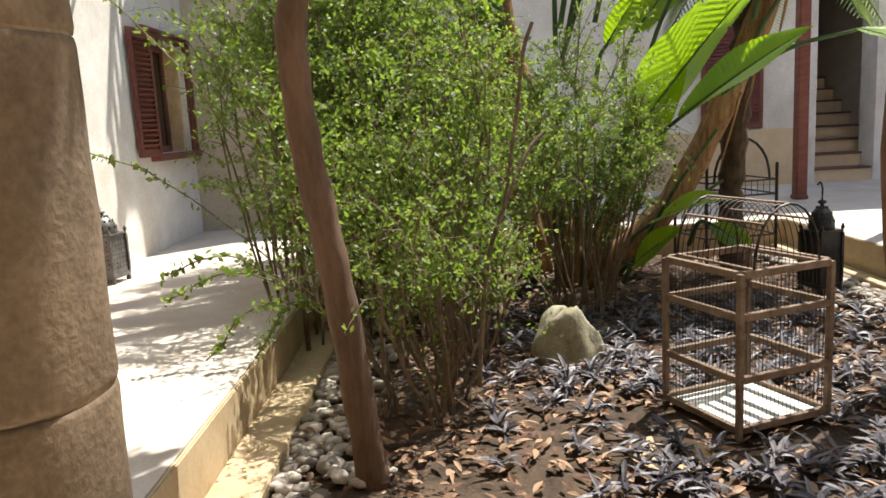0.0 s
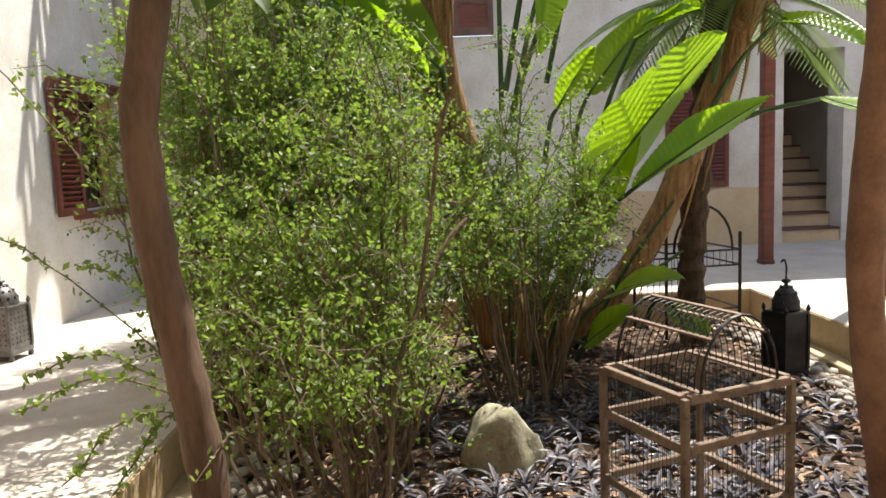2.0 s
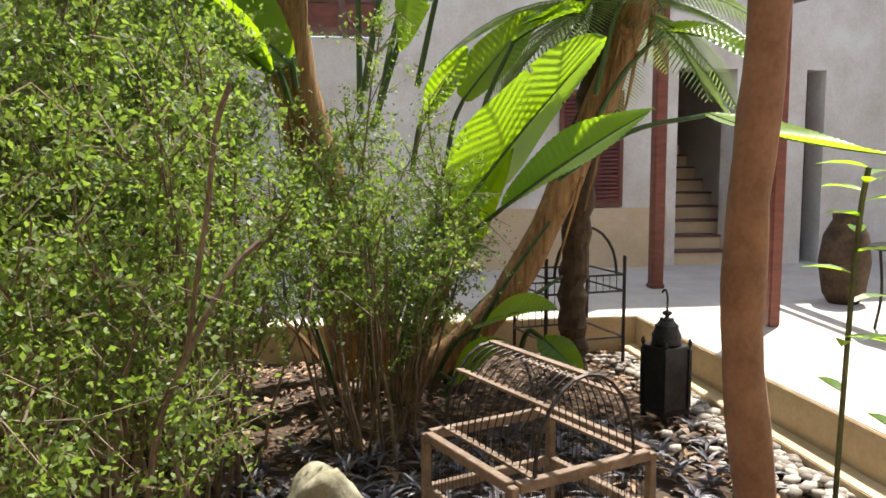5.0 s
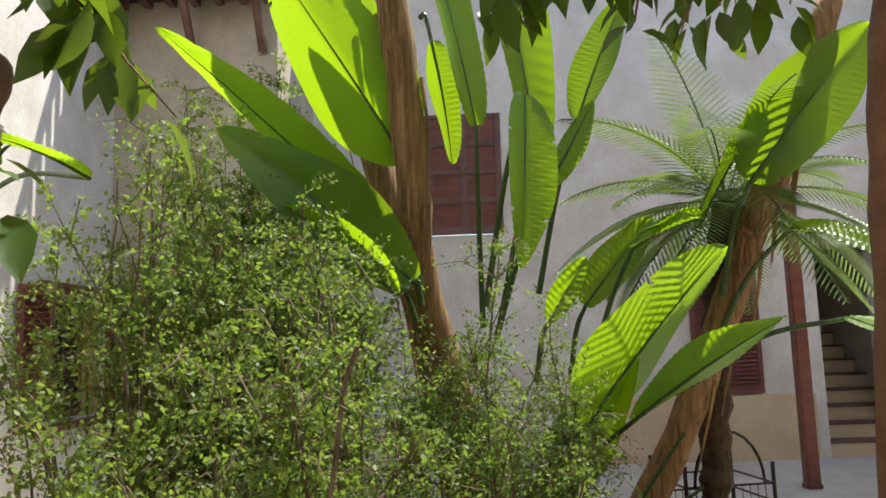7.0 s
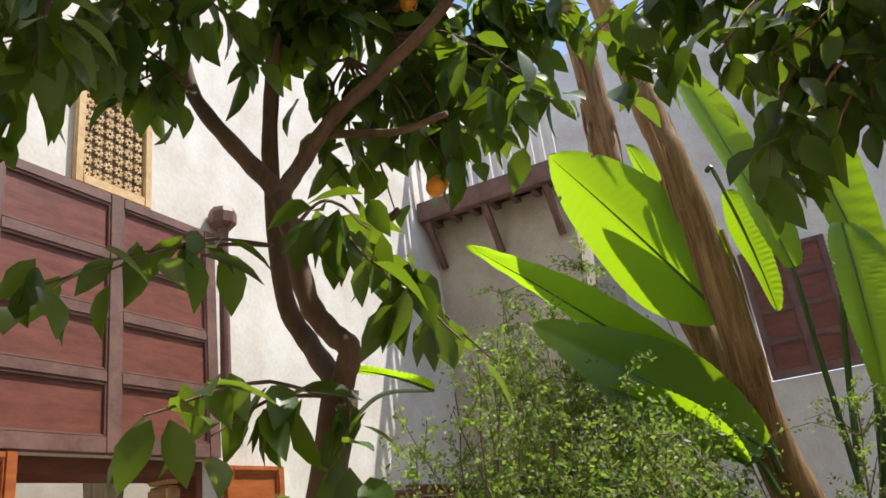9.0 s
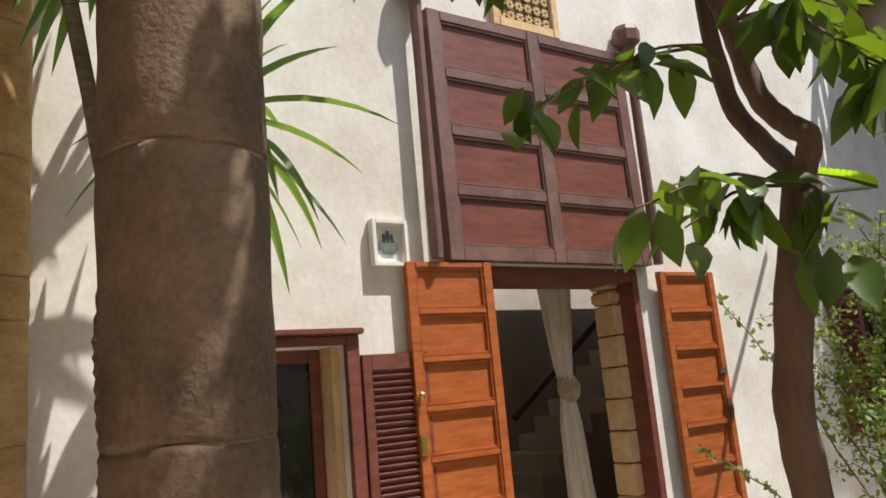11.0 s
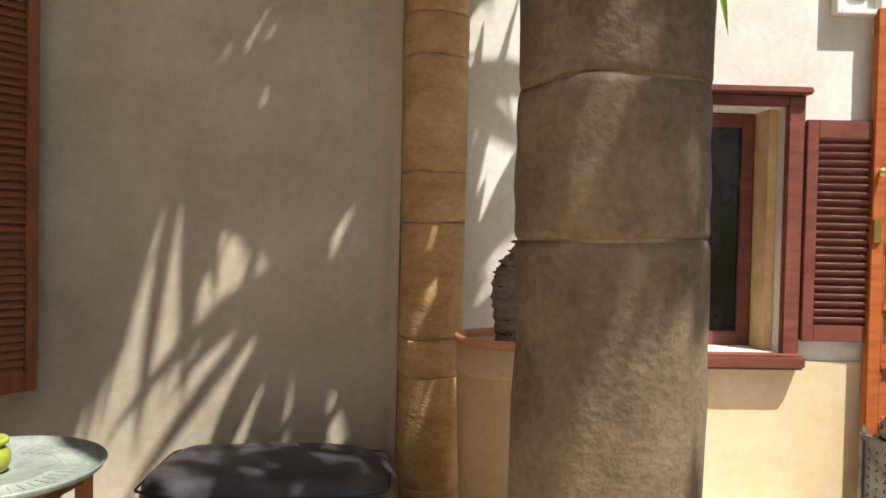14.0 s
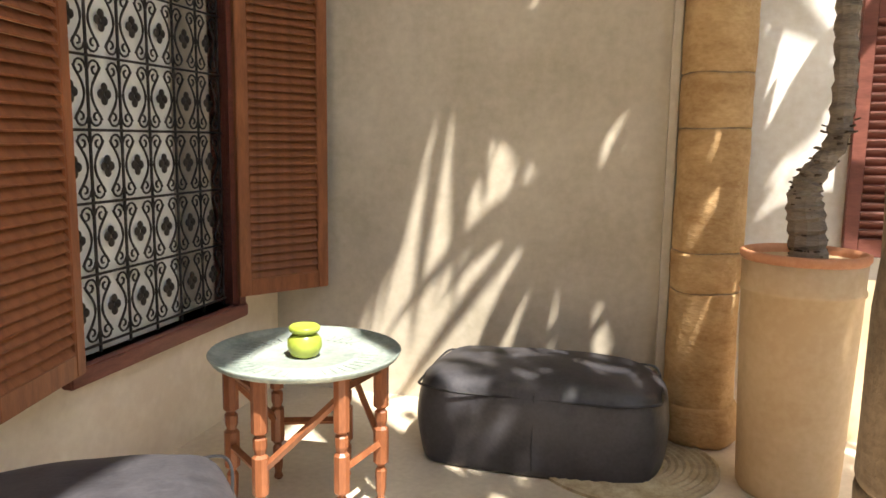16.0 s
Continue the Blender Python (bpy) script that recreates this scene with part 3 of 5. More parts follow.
# ---- gallery furniture ----
gw = thing("window_grille", -1.70, -0.925, 0.50, 0, "black wrought-iron scroll grille in the gallery window", "grille")
GW, GH = 0.99, 1.75
nc = 6
for c in range(nc + 1):
    b = bmesh.new()
    y = -GW / 2 + 0.01 + c * (GW - 0.02) / nc
    tube(b, [(0, y, 0), (0, y, GH)], 0.006, 6)
    part("upright", b, IRON, gw)
for r in range(8):
    b = bmesh.new()
    z = 0.03 + r * 0.245
    if z < GH:
        tube(b, [(0.004, -GW / 2, z), (0.004, GW / 2, z)], 0.005, 6)
        part("crossbar", b, IRON, gw)


def spiral(bm, cy, cz, r, a0, turns, sgn, rad=0.0042):
    pts = []
    for k in range(15):
        t = k / 14
        a = a0 + sgn * turns * 2 * math.pi * t
        rr = r * (1 - 0.78 * t)
        pts.append((0.0, cy + rr * math.cos(a), cz + rr * math.sin(a)))
    tube(bm, pts, rad, 4)


cell = bmesh.new()
cw, ch = (GW - 0.02) / nc, 0.245
for sx in (-1, 1):
    for sz in (-1, 1):
        spiral(cell, sx * cw * 0.27, sz * ch * 0.33, cw * 0.20, math.pi / 2 * (1 - sx), 1.25, sx * sz)
    tube(cell, curve_pts([(0, sx * cw * 0.10, -ch * 0.36), (0, sx * cw * 0.36, -ch * 0.10), (0, sx * cw * 0.36, ch * 0.10), (0, sx * cw * 0.10, ch * 0.36)], 5), 0.0045, 4)
for a in range(4):
    aa = a * math.pi / 2
    r0 = bmesh.ops.create_uvsphere(cell, u_segments=8, v_segments=5, radius=0.017)
    bmesh.ops.transform(cell, matrix=Matrix.Translation((0.0, 0.018 * math.cos(aa), 0.022 * math.sin(aa))) @ Matrix.Diagonal((0.4, 1, 1, 1)), verts=r0["verts"])
cell_ob = None
for c in range(nc):
    for r in range(7):
        z = 0.03 + (r + 0.5) * 0.245
        if cell_ob is None:
            cell_ob = part("scroll_cell", cell, IRON, gw)
            o = cell_ob
        else:
            o = new("scroll_cell", cell_ob.data)
            o.parent = gw
        o.matrix_local = pose(0, -GW / 2 + 0.01 + (c + 0.5) * cw, z)
gf = thing("window_3", -1.66, -0.925, 0.5, 0, "dark brown timber window frame round the grille", "window")
gf["kind"] = "structure"
for a in ((-0.56, -0.495, -0.05, 1.8), (0.495, 0.56, -0.05, 1.8)):
    part("window_frame", cube(-0.10, 0.03, a[0], a[1], a[2], a[3], 0.005), DARKW, gf)
part("window_sill", cube(-0.12, 0.04, -0.56, 0.56, -0.06, 0.0, 0.006), DARKW, gf)
part("curtain_panel", cube(-0.065, -0.055, -0.49, 0.16, 0.0, 1.75), FRAMEW, gf, "white sheer curtain behind the grille")
part("pane", cube(-0.335, -0.33, -0.5, 0.5, 0.0, 1.75), GLASSD, gf)
s = louvre("gallery_shutter", 0.45, 1.8, 46, SHUT, "oiled red-brown louvred shutter standing open", "shutters of the gallery window")
s.matrix_world = pose(-1.615, -0.47, 0.55, 0, 0, 55)
s = louvre("gallery_shutter", 0.50, 1.8, 46, SHUT, "oiled red-brown louvred shutter opened towards the gallery", "shutters of the gallery window")
s.matrix_world = pose(-1.50, -1.96, 0.50, 0, 0, 103)

tb = thing("tray_table", -0.96, -1.17, 0, 0, "round tarnished brass tray table on six carved wooden legs", "table")
part("tray", lathe([(0.0, 0.525), (0.27, 0.525), (0.305, 0.53), (0.318, 0.55), (0.315, 0.553), (0.30, 0.54), (0.27, 0.533), (0.262, 0.536), (0.25, 0.532), (0.17, 0.532), (0.165, 0.535), (0.158, 0.532), (0.0, 0.532)], 48), TRAY, tb, "round hammered brass tray", True)
bm = bmesh.new()
for k in range(44):
    an = 2 * math.pi * k / 44
    box(bm, 0.185, 0.24, -0.006, 0.006, 0.531, 0.5345, 0, Matrix.Rotation(an, 4, "Z"))
part("engraving", bm, TRAY, tb, "engraved ring of strokes")["kind"] = "stuff"
legp = [(0.012, 0), (0.018, 0.01), (0.012, 0.025), (0.017, 0.05), (0.020, 0.12), (0.012, 0.135), (0.02, 0.145)]
leg_prof = legp + [(0.026, 0.15), (0.026, 0.27), (0.016, 0.28), (0.022, 0.30), (0.022, 0.33), (0.014, 0.34), (0.026, 0.35), (0.026, 0.522)]
lg = None
for k in range(6):
    an = math.pi / 3 * k + 0.35
    if lg is None:
        lg = part("leg", lathe(leg_prof, 8), SHUT, tb)
        o = lg
    else:
        o = new("leg", lg.data)
        o.parent = tb
    o.matrix_local = pose(0.25 * math.cos(an), 0.25 * math.sin(an), 0, 0, 0, math.degrees(an))
for k in range(6):
    a0, a1 = math.pi / 3 * k + 0.35, math.pi / 3 * (k + 1) + 0.35
    p0, p1 = Vector((0.25 * math.cos(a0), 0.25 * math.sin(a0), 0)), Vector((0.25 * math.cos(a1), 0.25 * math.sin(a1), 0))
    for za, zb in (((0.22, 0.22), (0.48, 0.48)) if k % 2 else ((0.22, 0.46),)):
        b = bmesh.new()
        tube(b, [p0 + Vector((0, 0, za)), p1 + Vector((0, 0, zb))], 0.014, 4)
        part("stretcher", b, SHUT, tb)
vs = thing("glazed_pot", -0.955, -1.19, 0.533, 0, "lime green glazed pot with a lid rim on the tray", "pot")
part("body", lathe([(0.03, 0), (0.045, 0.008), (0.057, 0.035), (0.055, 0.06), (0.042, 0.075), (0.038, 0.08)], 28), GREENG, vs, "", True)
part("lid", lathe([(0.036, 0.08), (0.05, 0.088), (0.052, 0.10), (0.045, 0.106), (0.04, 0.10), (0.0, 0.098)], 28), GREENG, vs, "", True)


def ottoman(x, y, w, d, h, rz, label):
    th = thing("leather_ottoman", x, y, 0, rz, label, "ottoman", "leather ottomans")
    bm = cube(-w / 2, w / 2, -d / 2, d / 2, 0.0, h)
    bmesh.ops.subdivide_edges(bm, edges=bm.edges[:], cuts=11, use_grid_fill=True)
    for v in bm.verts:
        u, s_, t = v.co.x / (w / 2), v.co.y / (d / 2), v.co.z / h
        # round the corners
        q = max(abs(u), abs(s_))
        n2 = math.hypot(u, s_)
        kk = 1 - 0.15 * max(0, n2 - 1.0) / 0.41
        bulge = 1 + 0.05 * math.sin(math.pi * t)
        v.co.x *= kk * bulge
        v.co.y *= kk * bulge
        if t > 0.5:
            v.co.z += 0.035 * (1 - u * u) * (1 - s_ * s_) * (t - 0.5) * 2 - 0.045 * max(0, q - 0.8) / 0.2 * (t - 0.5) * 2
        v.co += 0.012 * noise.noise_vector(v.co * 6) * (0.2 + t)
    o = part("cushion", bm, LEATH, th, "", True)
    sub = o.modifiers.new("s", "SUBSURF")
    sub.levels = sub.render_levels = 1
    ring = []
    for k in range(48):
        a = 2 * math.pi * k / 48
        c, s_ = math.cos(a), math.sin(a)
        p = 0.24
        ring.append((w / 2 * 0.97 * math.copysign(abs(c) ** p, c), d / 2 * 0.97 * math.copysign(abs(s_) ** p, s_), h - 0.035 - 0.012 * math.cos(2 * a) ** 2))
    ring.append(ring[0])
    b = bmesh.new()
    tube(b, ring, 0.005, 5)
    part("piping", b, STITCH, th, "black piped seam")
    b = bmesh.new()
    tube(b, [(0, -d / 2 * 1.045, h * 0.1), (0, -d / 2 * 1.055, h * 0.5), (0, -d / 2 * 0.985, h - 0.03), (0, -d / 4, h - 0.004), (0, 0, h + 0.022)], 0.003, 5)
    part("seam", b, STITCH, th)
    return th


ottoman(-0.255, -0.46, 0.96, 0.58, 0.35, 1, "dark charcoal leather ottoman against the gallery wall")
ottoman(-1.15, -2.02, 0.72, 0.70, 0.375, 30, "dark charcoal leather ottoman beside the tray table")
mt = thing("straw_mat", 0.08, -0.50, 0.0, 0, "round coiled straw mat under the ottoman", "mat")
prof = [(0.0, 0.0), (0.36, 0.0)]
for k in range(12):
    prof += [(0.36 - 0.028 * k, 0.012), (0.347 - 0.028 * k, 0.017), (0.335 - 0.028 * k, 0.010)]
part("coil", lathe(prof[1:] + [(0.0, 0.012)], 40, 0.02), STRAW, mt)

# ---- tall pot and yucca ----
pot = thing("tall_planter", 0.66, -0.56, 0, 0, "tall sand-coloured terracotta planter by the column", "planter")
part("body", lathe([(0.165, 0), (0.175, 0.02), (0.185, 0.3), (0.197, 0.62), (0.200, 0.735), (0.207, 0.74), (0.207, 0.752), (0.201, 0.757), (0.204, 0.85)], 48, 0.008), TERRA, pot, "", True)
part("rim", lathe([(0.204, 0.848), (0.212, 0.86), (0.212, 0.878), (0.195, 0.882), (0.186, 0.86), (0.183, 0.80), (0.0, 0.80)], 48, 0.006), RIM, pot, "red terracotta rim and dark inside", True)
part("soil", lathe([(0.0, 0.79), (0.182, 0.79), (0.17, 0.806), (0.0, 0.815)], 24, 0.05), SOIL, pot)
yc = thing("yucca", 0.66, -0.56, 0.80, 0, "tall yucca with a ringed crooked trunk in the planter", "plant")
bm = bmesh.new()
ypts = curve_pts([(0.02, 0.0, 0.0), (0.0, 0.0, 0.17), (-0.01, 0.0, 0.3), (0.07, 0.0, 0.46), (0.08, 0.0, 0.69), (0.07, 0.0, 0.93), (0.07, 0.0, 1.14), (0.13, -0.06, 1.49), (0.5, -0.16, 2.02)], 10, 0.006)
tube(bm, ypts, [0.064 - 0.026 * min(1, max(0, i - 14) / 12) + 0.005 * math.sin(i * 2.2) for i in range(len(ypts))], 10)
part("trunk", bm, BARKY, yc)
random.seed(5)
bm = bmesh.new()
for k in range(130):
    t = random.random()
    p = ypts[int(t * t * 34)]
    a = random.random() * 6.283
    d = Vector((math.cos(a), math.sin(a), 0.3))
    box(bm, -0.008, 0.008, 0, random.uniform(0.008, 0.026), -0.003, 0.003, 0, Matrix.Translation(p + d * (0.062 - 0.022 * min(1, t * 2))) @ d.to_track_quat("Y", "Z").to_matrix().to_4x4())
part("leaf_stubs", bm, BARKP, yc, "old leaf stubs on the trunk")["kind"] = "stuff"


def blade(p0, d, ln, w, droop, n=7, fold=0.25):
    """Long tapering blade: verts and faces."""
    d = d.normalized()
    side = d.cross(Vector((0, 0, 1)))
    side = side.normalized() if side.length > 1e-3 else Vector((1, 0, 0))
    vs_, fs = [], []
    pos = Vector(p0)
    step = ln / n
    for i in range(n + 1):
        t = i / n
        wd = w * (0.55 + 0.9 * t if t < 0.35 else 0.865 * (1 - ((t - 0.35) / 0.65) ** 1.8)) + 0.001
        upv = side.cross(d).normalized()
        vs_ += [pos - side * wd / 2 + upv * wd * fold, pos.copy(), pos + side * wd / 2 + upv * wd * fold]
        d = (d + Vector((0, 0, -droop * step))).normalized()
        pos = pos + d * step
    for i in range(n):
        a = 3 * i
        fs += [(a, a + 1, a + 4, a + 3), (a + 1, a + 2, a + 5, a + 4)]
    return vs_, fs


def blades(name, items, material, parent, label=""):
    V, F = [], []
    for it in items:
        v, f = blade(*it)
        o = len(V)
        V += [tuple(p) for p in v]
        F += [tuple(o + q for q in ff) for ff in f]
    ob = raw(name, V, F, material, parent)
    if label:
        ob["label"] = label
    return ob


# Heads after the first are unseen, added to shade the gallery wall.
HEADS = (ypts[-1], Vector((0.05, -0.35, 2.75)), Vector((0.42, -0.2, 3.2)), Vector((-0.05, -0.1, 3.5)), Vector((-0.42, -0.38, 3.7)), Vector((0.1, -0.2, 4.1)))
for h_ in HEADS[1:]:
    bm = bmesh.new()
    tube(bm, curve_pts([ypts[-12], ypts[-12].lerp(h_, 0.5) + Vector((0.03, 0, 0)), h_], 6, 0.006), 0.03, 8)
    part("branch", bm, BARKY, yc)
for k in range(0, 64 * len(HEADS), 2):
    crown = HEADS[k // 64]
    k = k % 64
    a = k * 2.4
    el = math.radians(75 - 130 * (k / 64))
    d = Vector((math.cos(a) * math.cos(el), math.sin(a) * math.cos(el), math.sin(el)))
    blades("leaf", [(crown + Vector((0, 0, -0.12 + 0.18 * (1 - k / 64))), d, random.uniform(0.55, 0.85), 0.075, random.uniform(0.9, 2.6))], YUCL, yc)


# ---- plants ----
def paddle(base, tip, width, sag=0.12, face=(-1, 0, 0.4), fold=0.3, n=64, m=6, torn=0):
    """Broad paddle leaf with a midrib between two points; face is the way its upper side looks."""
    b, t = Vector(base), Vector(tip)
    ax = t - b
    ln = ax.length
    d = ax.normalized()
    f = Vector(face)
    f = (f - f.dot(d) * d).normalized()
    side = d.cross(f)
    V, F = [], []
    ph = b.x * 13 + t.y * 7
    for i in range(n + 1):
        s = i / n
        w = width * 0.5 * (math.sin(math.pi * min(1, s * 0.98 + 0.02) ** 0.82) ** 0.62) * (1 + 0.06 * math.sin(ph + 9 * s))
        mid = b + ax * s + f * (sag * ln * 4 * s * (1 - s)) * 0.5
        for j in range(-m, m + 1):
            u = j / m
            pleat = 0.0045 * math.sin(150 * s * ln - abs(u) * 5) * min(1, abs(u) * 2)
            V.append(tuple(mid + side * (u * w) + f * (abs(u) * w * fold + pleat + 0.02 * math.sin(ph + s * 6 + u * 2) * abs(u))))
    k = 2 * m + 1
    rng = random.Random(int(abs(ph) * 1000))
    for i in range(n):
        rip = torn and rng.random() < torn * 0.5
        for j in range(k - 1):
            if rip and (j == 0 or j == k - 2):
                continue
            a = i * k + j
            F.append((a, a + 1, a + k + 1, a + k))
    return V, F


def paddle_leaf(plant, foot, base, tip, width, sag=0.12, face=(-1, 0.2, 0.5), fold=0.3, torn=0.0):
    org = plant.matrix_world.translation
    V, F = paddle(base, tip, width, sag, face, fold, torn=torn)
    V = [tuple(Vector(v) - org) for v in V]
    lf = raw("leaf", V, F, BANANA, plant)
    for p in lf.data.polygons:
        p.use_smooth = True
    bm = bmesh.new()
    b, t = Vector(base) - org, Vector(tip) - org
    fw = Vector(face)
    d = (t - b).normalized()
    fw = (fw - fw.dot(d) * d).normalized()
    rib = [b + (t - b) * s + fw * (sag * (t - b).length * 2 * s * (1 - s) - 0.004) for s in (0, 0.25, 0.5, 0.75, 0.97)]
    tube(bm, rib, [0.013, 0.011, 0.008, 0.005, 0.002], 5)
    part("midrib", bm, STALK, lf)
    if foot is not None:
        bm = bmesh.new()
        g = Vector(foot) - org
        mid = (g + b) / 2 + Vector((0, 0, 0.10)) + 0.15 * (b - g).cross(Vector((0, 0, 1))) * 0.2
        tube(bm, curve_pts([g, mid, b], 6), [0.022 - 0.008 * q / 12 for q in range(13)], 6)
        part("petiole", bm, STALK, plant)


bp = thing("strelitzia_clump", 6.0, -4.0, -0.30, 0, "giant strelitzia clump with sunlit paddle leaves in the bed", "plant")
org = bp.matrix_world.translation
for name_, pts, r0, r1 in (("stem", [(6.0, -3.95, -0.3), (5.75, -3.38, 1.84), (5.6, -3.33, 2.58), (5.6, -3.25, 3.69), (5.6, -3.14, 4.37), (5.6, -2.96, 5.67)], 0.13, 0.10),
                           ("stem", [(6.1, -4.15, -0.3), (6.00, -4.80, 0.33), (5.90, -5.33, 1.40), (5.80, -5.67, 2.32), (5.70, -5.61, 2.25), (5.60, -5.89, 2.92), (5.50, -6.18, 3.74)], 0.12, 0.09),
                           ("stem", [(6.4, -3.7, -0.3), (6.45, -3.3, 1.8), (6.4, -2.65, 4.29), (6.4, -2.64, 4.95), (6.4, -2.57, 5.95), (6.4, -2.37, 7.15)], 0.13, 0.11)):
    bm = bmesh.new()
    cp = curve_pts([Vector(p) - org for p in pts], 6, 0.01)
    tube(bm, cp, [r0 + (r1 - r0) * i / len(cp) + 0.008 * math.sin(i * 1.9) for i in range(len(cp))], 12)
    part(name_, bm, BARKB, bp, "fibrous brown stem", True)
    bm = bmesh.new()
    rng = random.Random(3)
    for k in range(26):
        i = rng.randrange(4, len(cp) - 2)
        a = rng.random() * 6.28
        o2 = Vector((math.cos(a), math.sin(a), 0)) * (r0 * 1.0)
        tube(bm, [cp[i] + o2, cp[i - 1] + o2 * 1.15 + Vector((0, 0, -0.1)), cp[i - 2] + o2 * 1.1 + Vector((0, 0, -0.25))], [0.016, 0.012, 0.003], 4)
    part("dry_sheath", bm, BARKB, bp, "peeling dry leaf sheaths")["kind"] = "stuff"
G = (6.0, -4.0, -0.25)
UPF = (-0.6, 0.1, 0.8)
for foot, base, tip, w, sag, face, torn in (
        ((5.57, -3.37, 1.86), (5.45, -3.31, 2.04), (5.15, -1.74, 3.6), 0.4, 0.05, (0.55, -0.1, 0.8), 0),
        ((5.47, -3.37, 1.78), (5.35, -3.33, 1.92), (5.1, -2.15, 2.91), 0.52, 0.06, (-0.85, 0.1, 0.55), 0.06),
        ((5.37, -3.34, 1.67), (5.25, -3.23, 1.84), (5.05, -2.56, 2.4), 0.34, 0.05, (0.5, -0.1, 0.8), 0),
        ((5.72, -3.37, 2.18), (5.6, -3.27, 2.79), (5.4, -2.39, 4.2), 0.78, 0.05, (0.75, 0.1, 0.65), 0.06),
        ((5.87, -3.37, 2.2), (5.75, -3.22, 2.87), (5.85, -2.89, 4.31), 0.3, 0.05, (0.6, -0.4, 0.6), 0),
        ((5.87, -3.4, 3.91), (5.75, -3.48, 3.67), (5.65, -3.6, 2.75), 0.28, 0.05, (0.7, -0.5, 0.5), 0),
        ((5.42, -3.76, 1.62), (5.3, -3.76, 2.91), (5.2, -3.4, 4.52), 0.36, 0.04, (-0.75, -0.68, 0.0), 0),
        ((5.77, -3.88, 1.63), (5.65, -4.18, 2.75), (5.55, -3.9, 4.62), 0.50, 0.04, (-0.8, -0.62, 0.05), 0.06),
        ((5.32, -3.78, 1.75), (5.2, -4.07, 3.07), (5.1, -3.99, 1.96), 0.46, 0.03, (-0.72, -0.70, 0.0), 0.06),
        ((5.72, -3.85, 1.55), (5.6, -4.26, 2.58), (5.7, -4.59, 3.17), 0.2, 0.04, (0.7, -0.5, 0.5), 0),
        ((6.02, -4.18, 1.86), (5.9, -4.51, 3.1), (6.0, -4.91, 4.05), 0.34, 0.05, (-0.8, 0.4, 0.4), 0),
        ((5.77, -4.79, 1.37), (5.65, -5.25, 2.28), (5.55, -5.76, 3.09), 0.36, 0.05, (0.2, 0.6, 0.7), 0),
        ((5.77, -4.87, 1.44), (5.65, -5.27, 2.3), (5.5, -4.78, 2.19), 0.24, 0.14, (0.1, 0.2, 1.0), 0),
        ((5.67, -5.36, 1.78), (5.55, -5.56, 2.53), (5.3, -6.32, 3.49), 0.58, 0.05, (-0.9, 0.2, 0.42), 0.06),
        ((6.02, -4.37, 1.23), (5.9, -4.49, 1.76), (5.9, -5.0, 2.36), 0.34, 0.05, (-0.8, 0.3, 0.5), 0),
        ((5.8, -4.2, 0.3), (5.15, -4.34, 1.02), (4.9, -5.15, 2.03), 0.62, 0.05, (0.75, 0.45, 0.45), 0.06),
        ((5.8, -4.2, 0.3), (5.05, -4.59, 1.05), (4.8, -5.41, 1.62), 0.34, 0.05, (0.7, 0.4, 0.55), 0),
        ((5.82, -4.12, 1.25), (5.7, -4.21, 1.65), (5.6, -4.47, 2.07), 0.2, 0.05, (-0.6, -0.2, 0.8), 0),
        ((5.80, -4.45, 1.15), (5.70, -4.80, 2.13), (5.30, -5.14, 2.26), 0.26, 0.10, (-0.5, 0.2, 0.9), 0),
        ((5.60, -5.09, 1.21), (5.00, -5.84, 1.60), (4.00, -6.35, 1.33), 0.24, -0.06, (-0.1, 0.1, 1.0), 0),
        ((5.80, -5.32, 1.44), (5.60, -5.82, 2.21), (5.20, -6.24, 1.97), 0.30, 0.12, (-0.4, 0.2, 0.9), 0),
        ((5.90, -4.24, -0.31), (5.60, -4.55, 0.22), (4.90, -4.88, 0.45), 0.30, 0.10, (-0.5, 0.2, 0.9), 0),
        ((5.90, -4.24, -0.35), (5.40, -4.33, -0.09), (5.00, -4.61, 0.24), 0.24, 0.10, (-0.7, 0.2, 0.8), 0),
        ((5.50, -4.80, 0.04), (5.00, -4.82, 0.26), (4.70, -4.97, 0.10), 0.20, 0.10, (-0.7, 0.2, 0.8), 0),
        ((5.90, -4.00, -0.18), (5.50, -4.35, 0.66), (5.20, -4.70, 1.56), 0.36, 0.08, (-0.8, 0.5, 0.4), 0),
        ((6.00, -0.08, 2.70), (5.20, -1.31, 2.64), (4.60, -1.06, 2.76), 0.16, 0.08, (-0.2, 0.2, 1.0), 0)):
    paddle_leaf(bp, foot, base, tip, w, sag, face, torn=torn)
rng = random.Random(11)
for k in range(38):
    a, r = rng.random() * 6.28, rng.uniform(0.05, 0.42)
    g = Vector((r * math.cos(a), r * math.sin(a), 0.0))
    h = rng.uniform(0.5, 1.35)
    bm = bmesh.new()
    top = g + Vector((-0.3 * rng.random() + g.x * 0.8, g.y * 1.6 - 0.3 * rng.random(), h))
    tube(bm, curve_pts([g, (g + top) / 2 + Vector((0, 0, 0.08)), top], 5), [0.024 - 0.012 * q / 10 for q in range(11)], 5)
    part("petiole", bm, STALK if k % 3 else BARKB, bp)


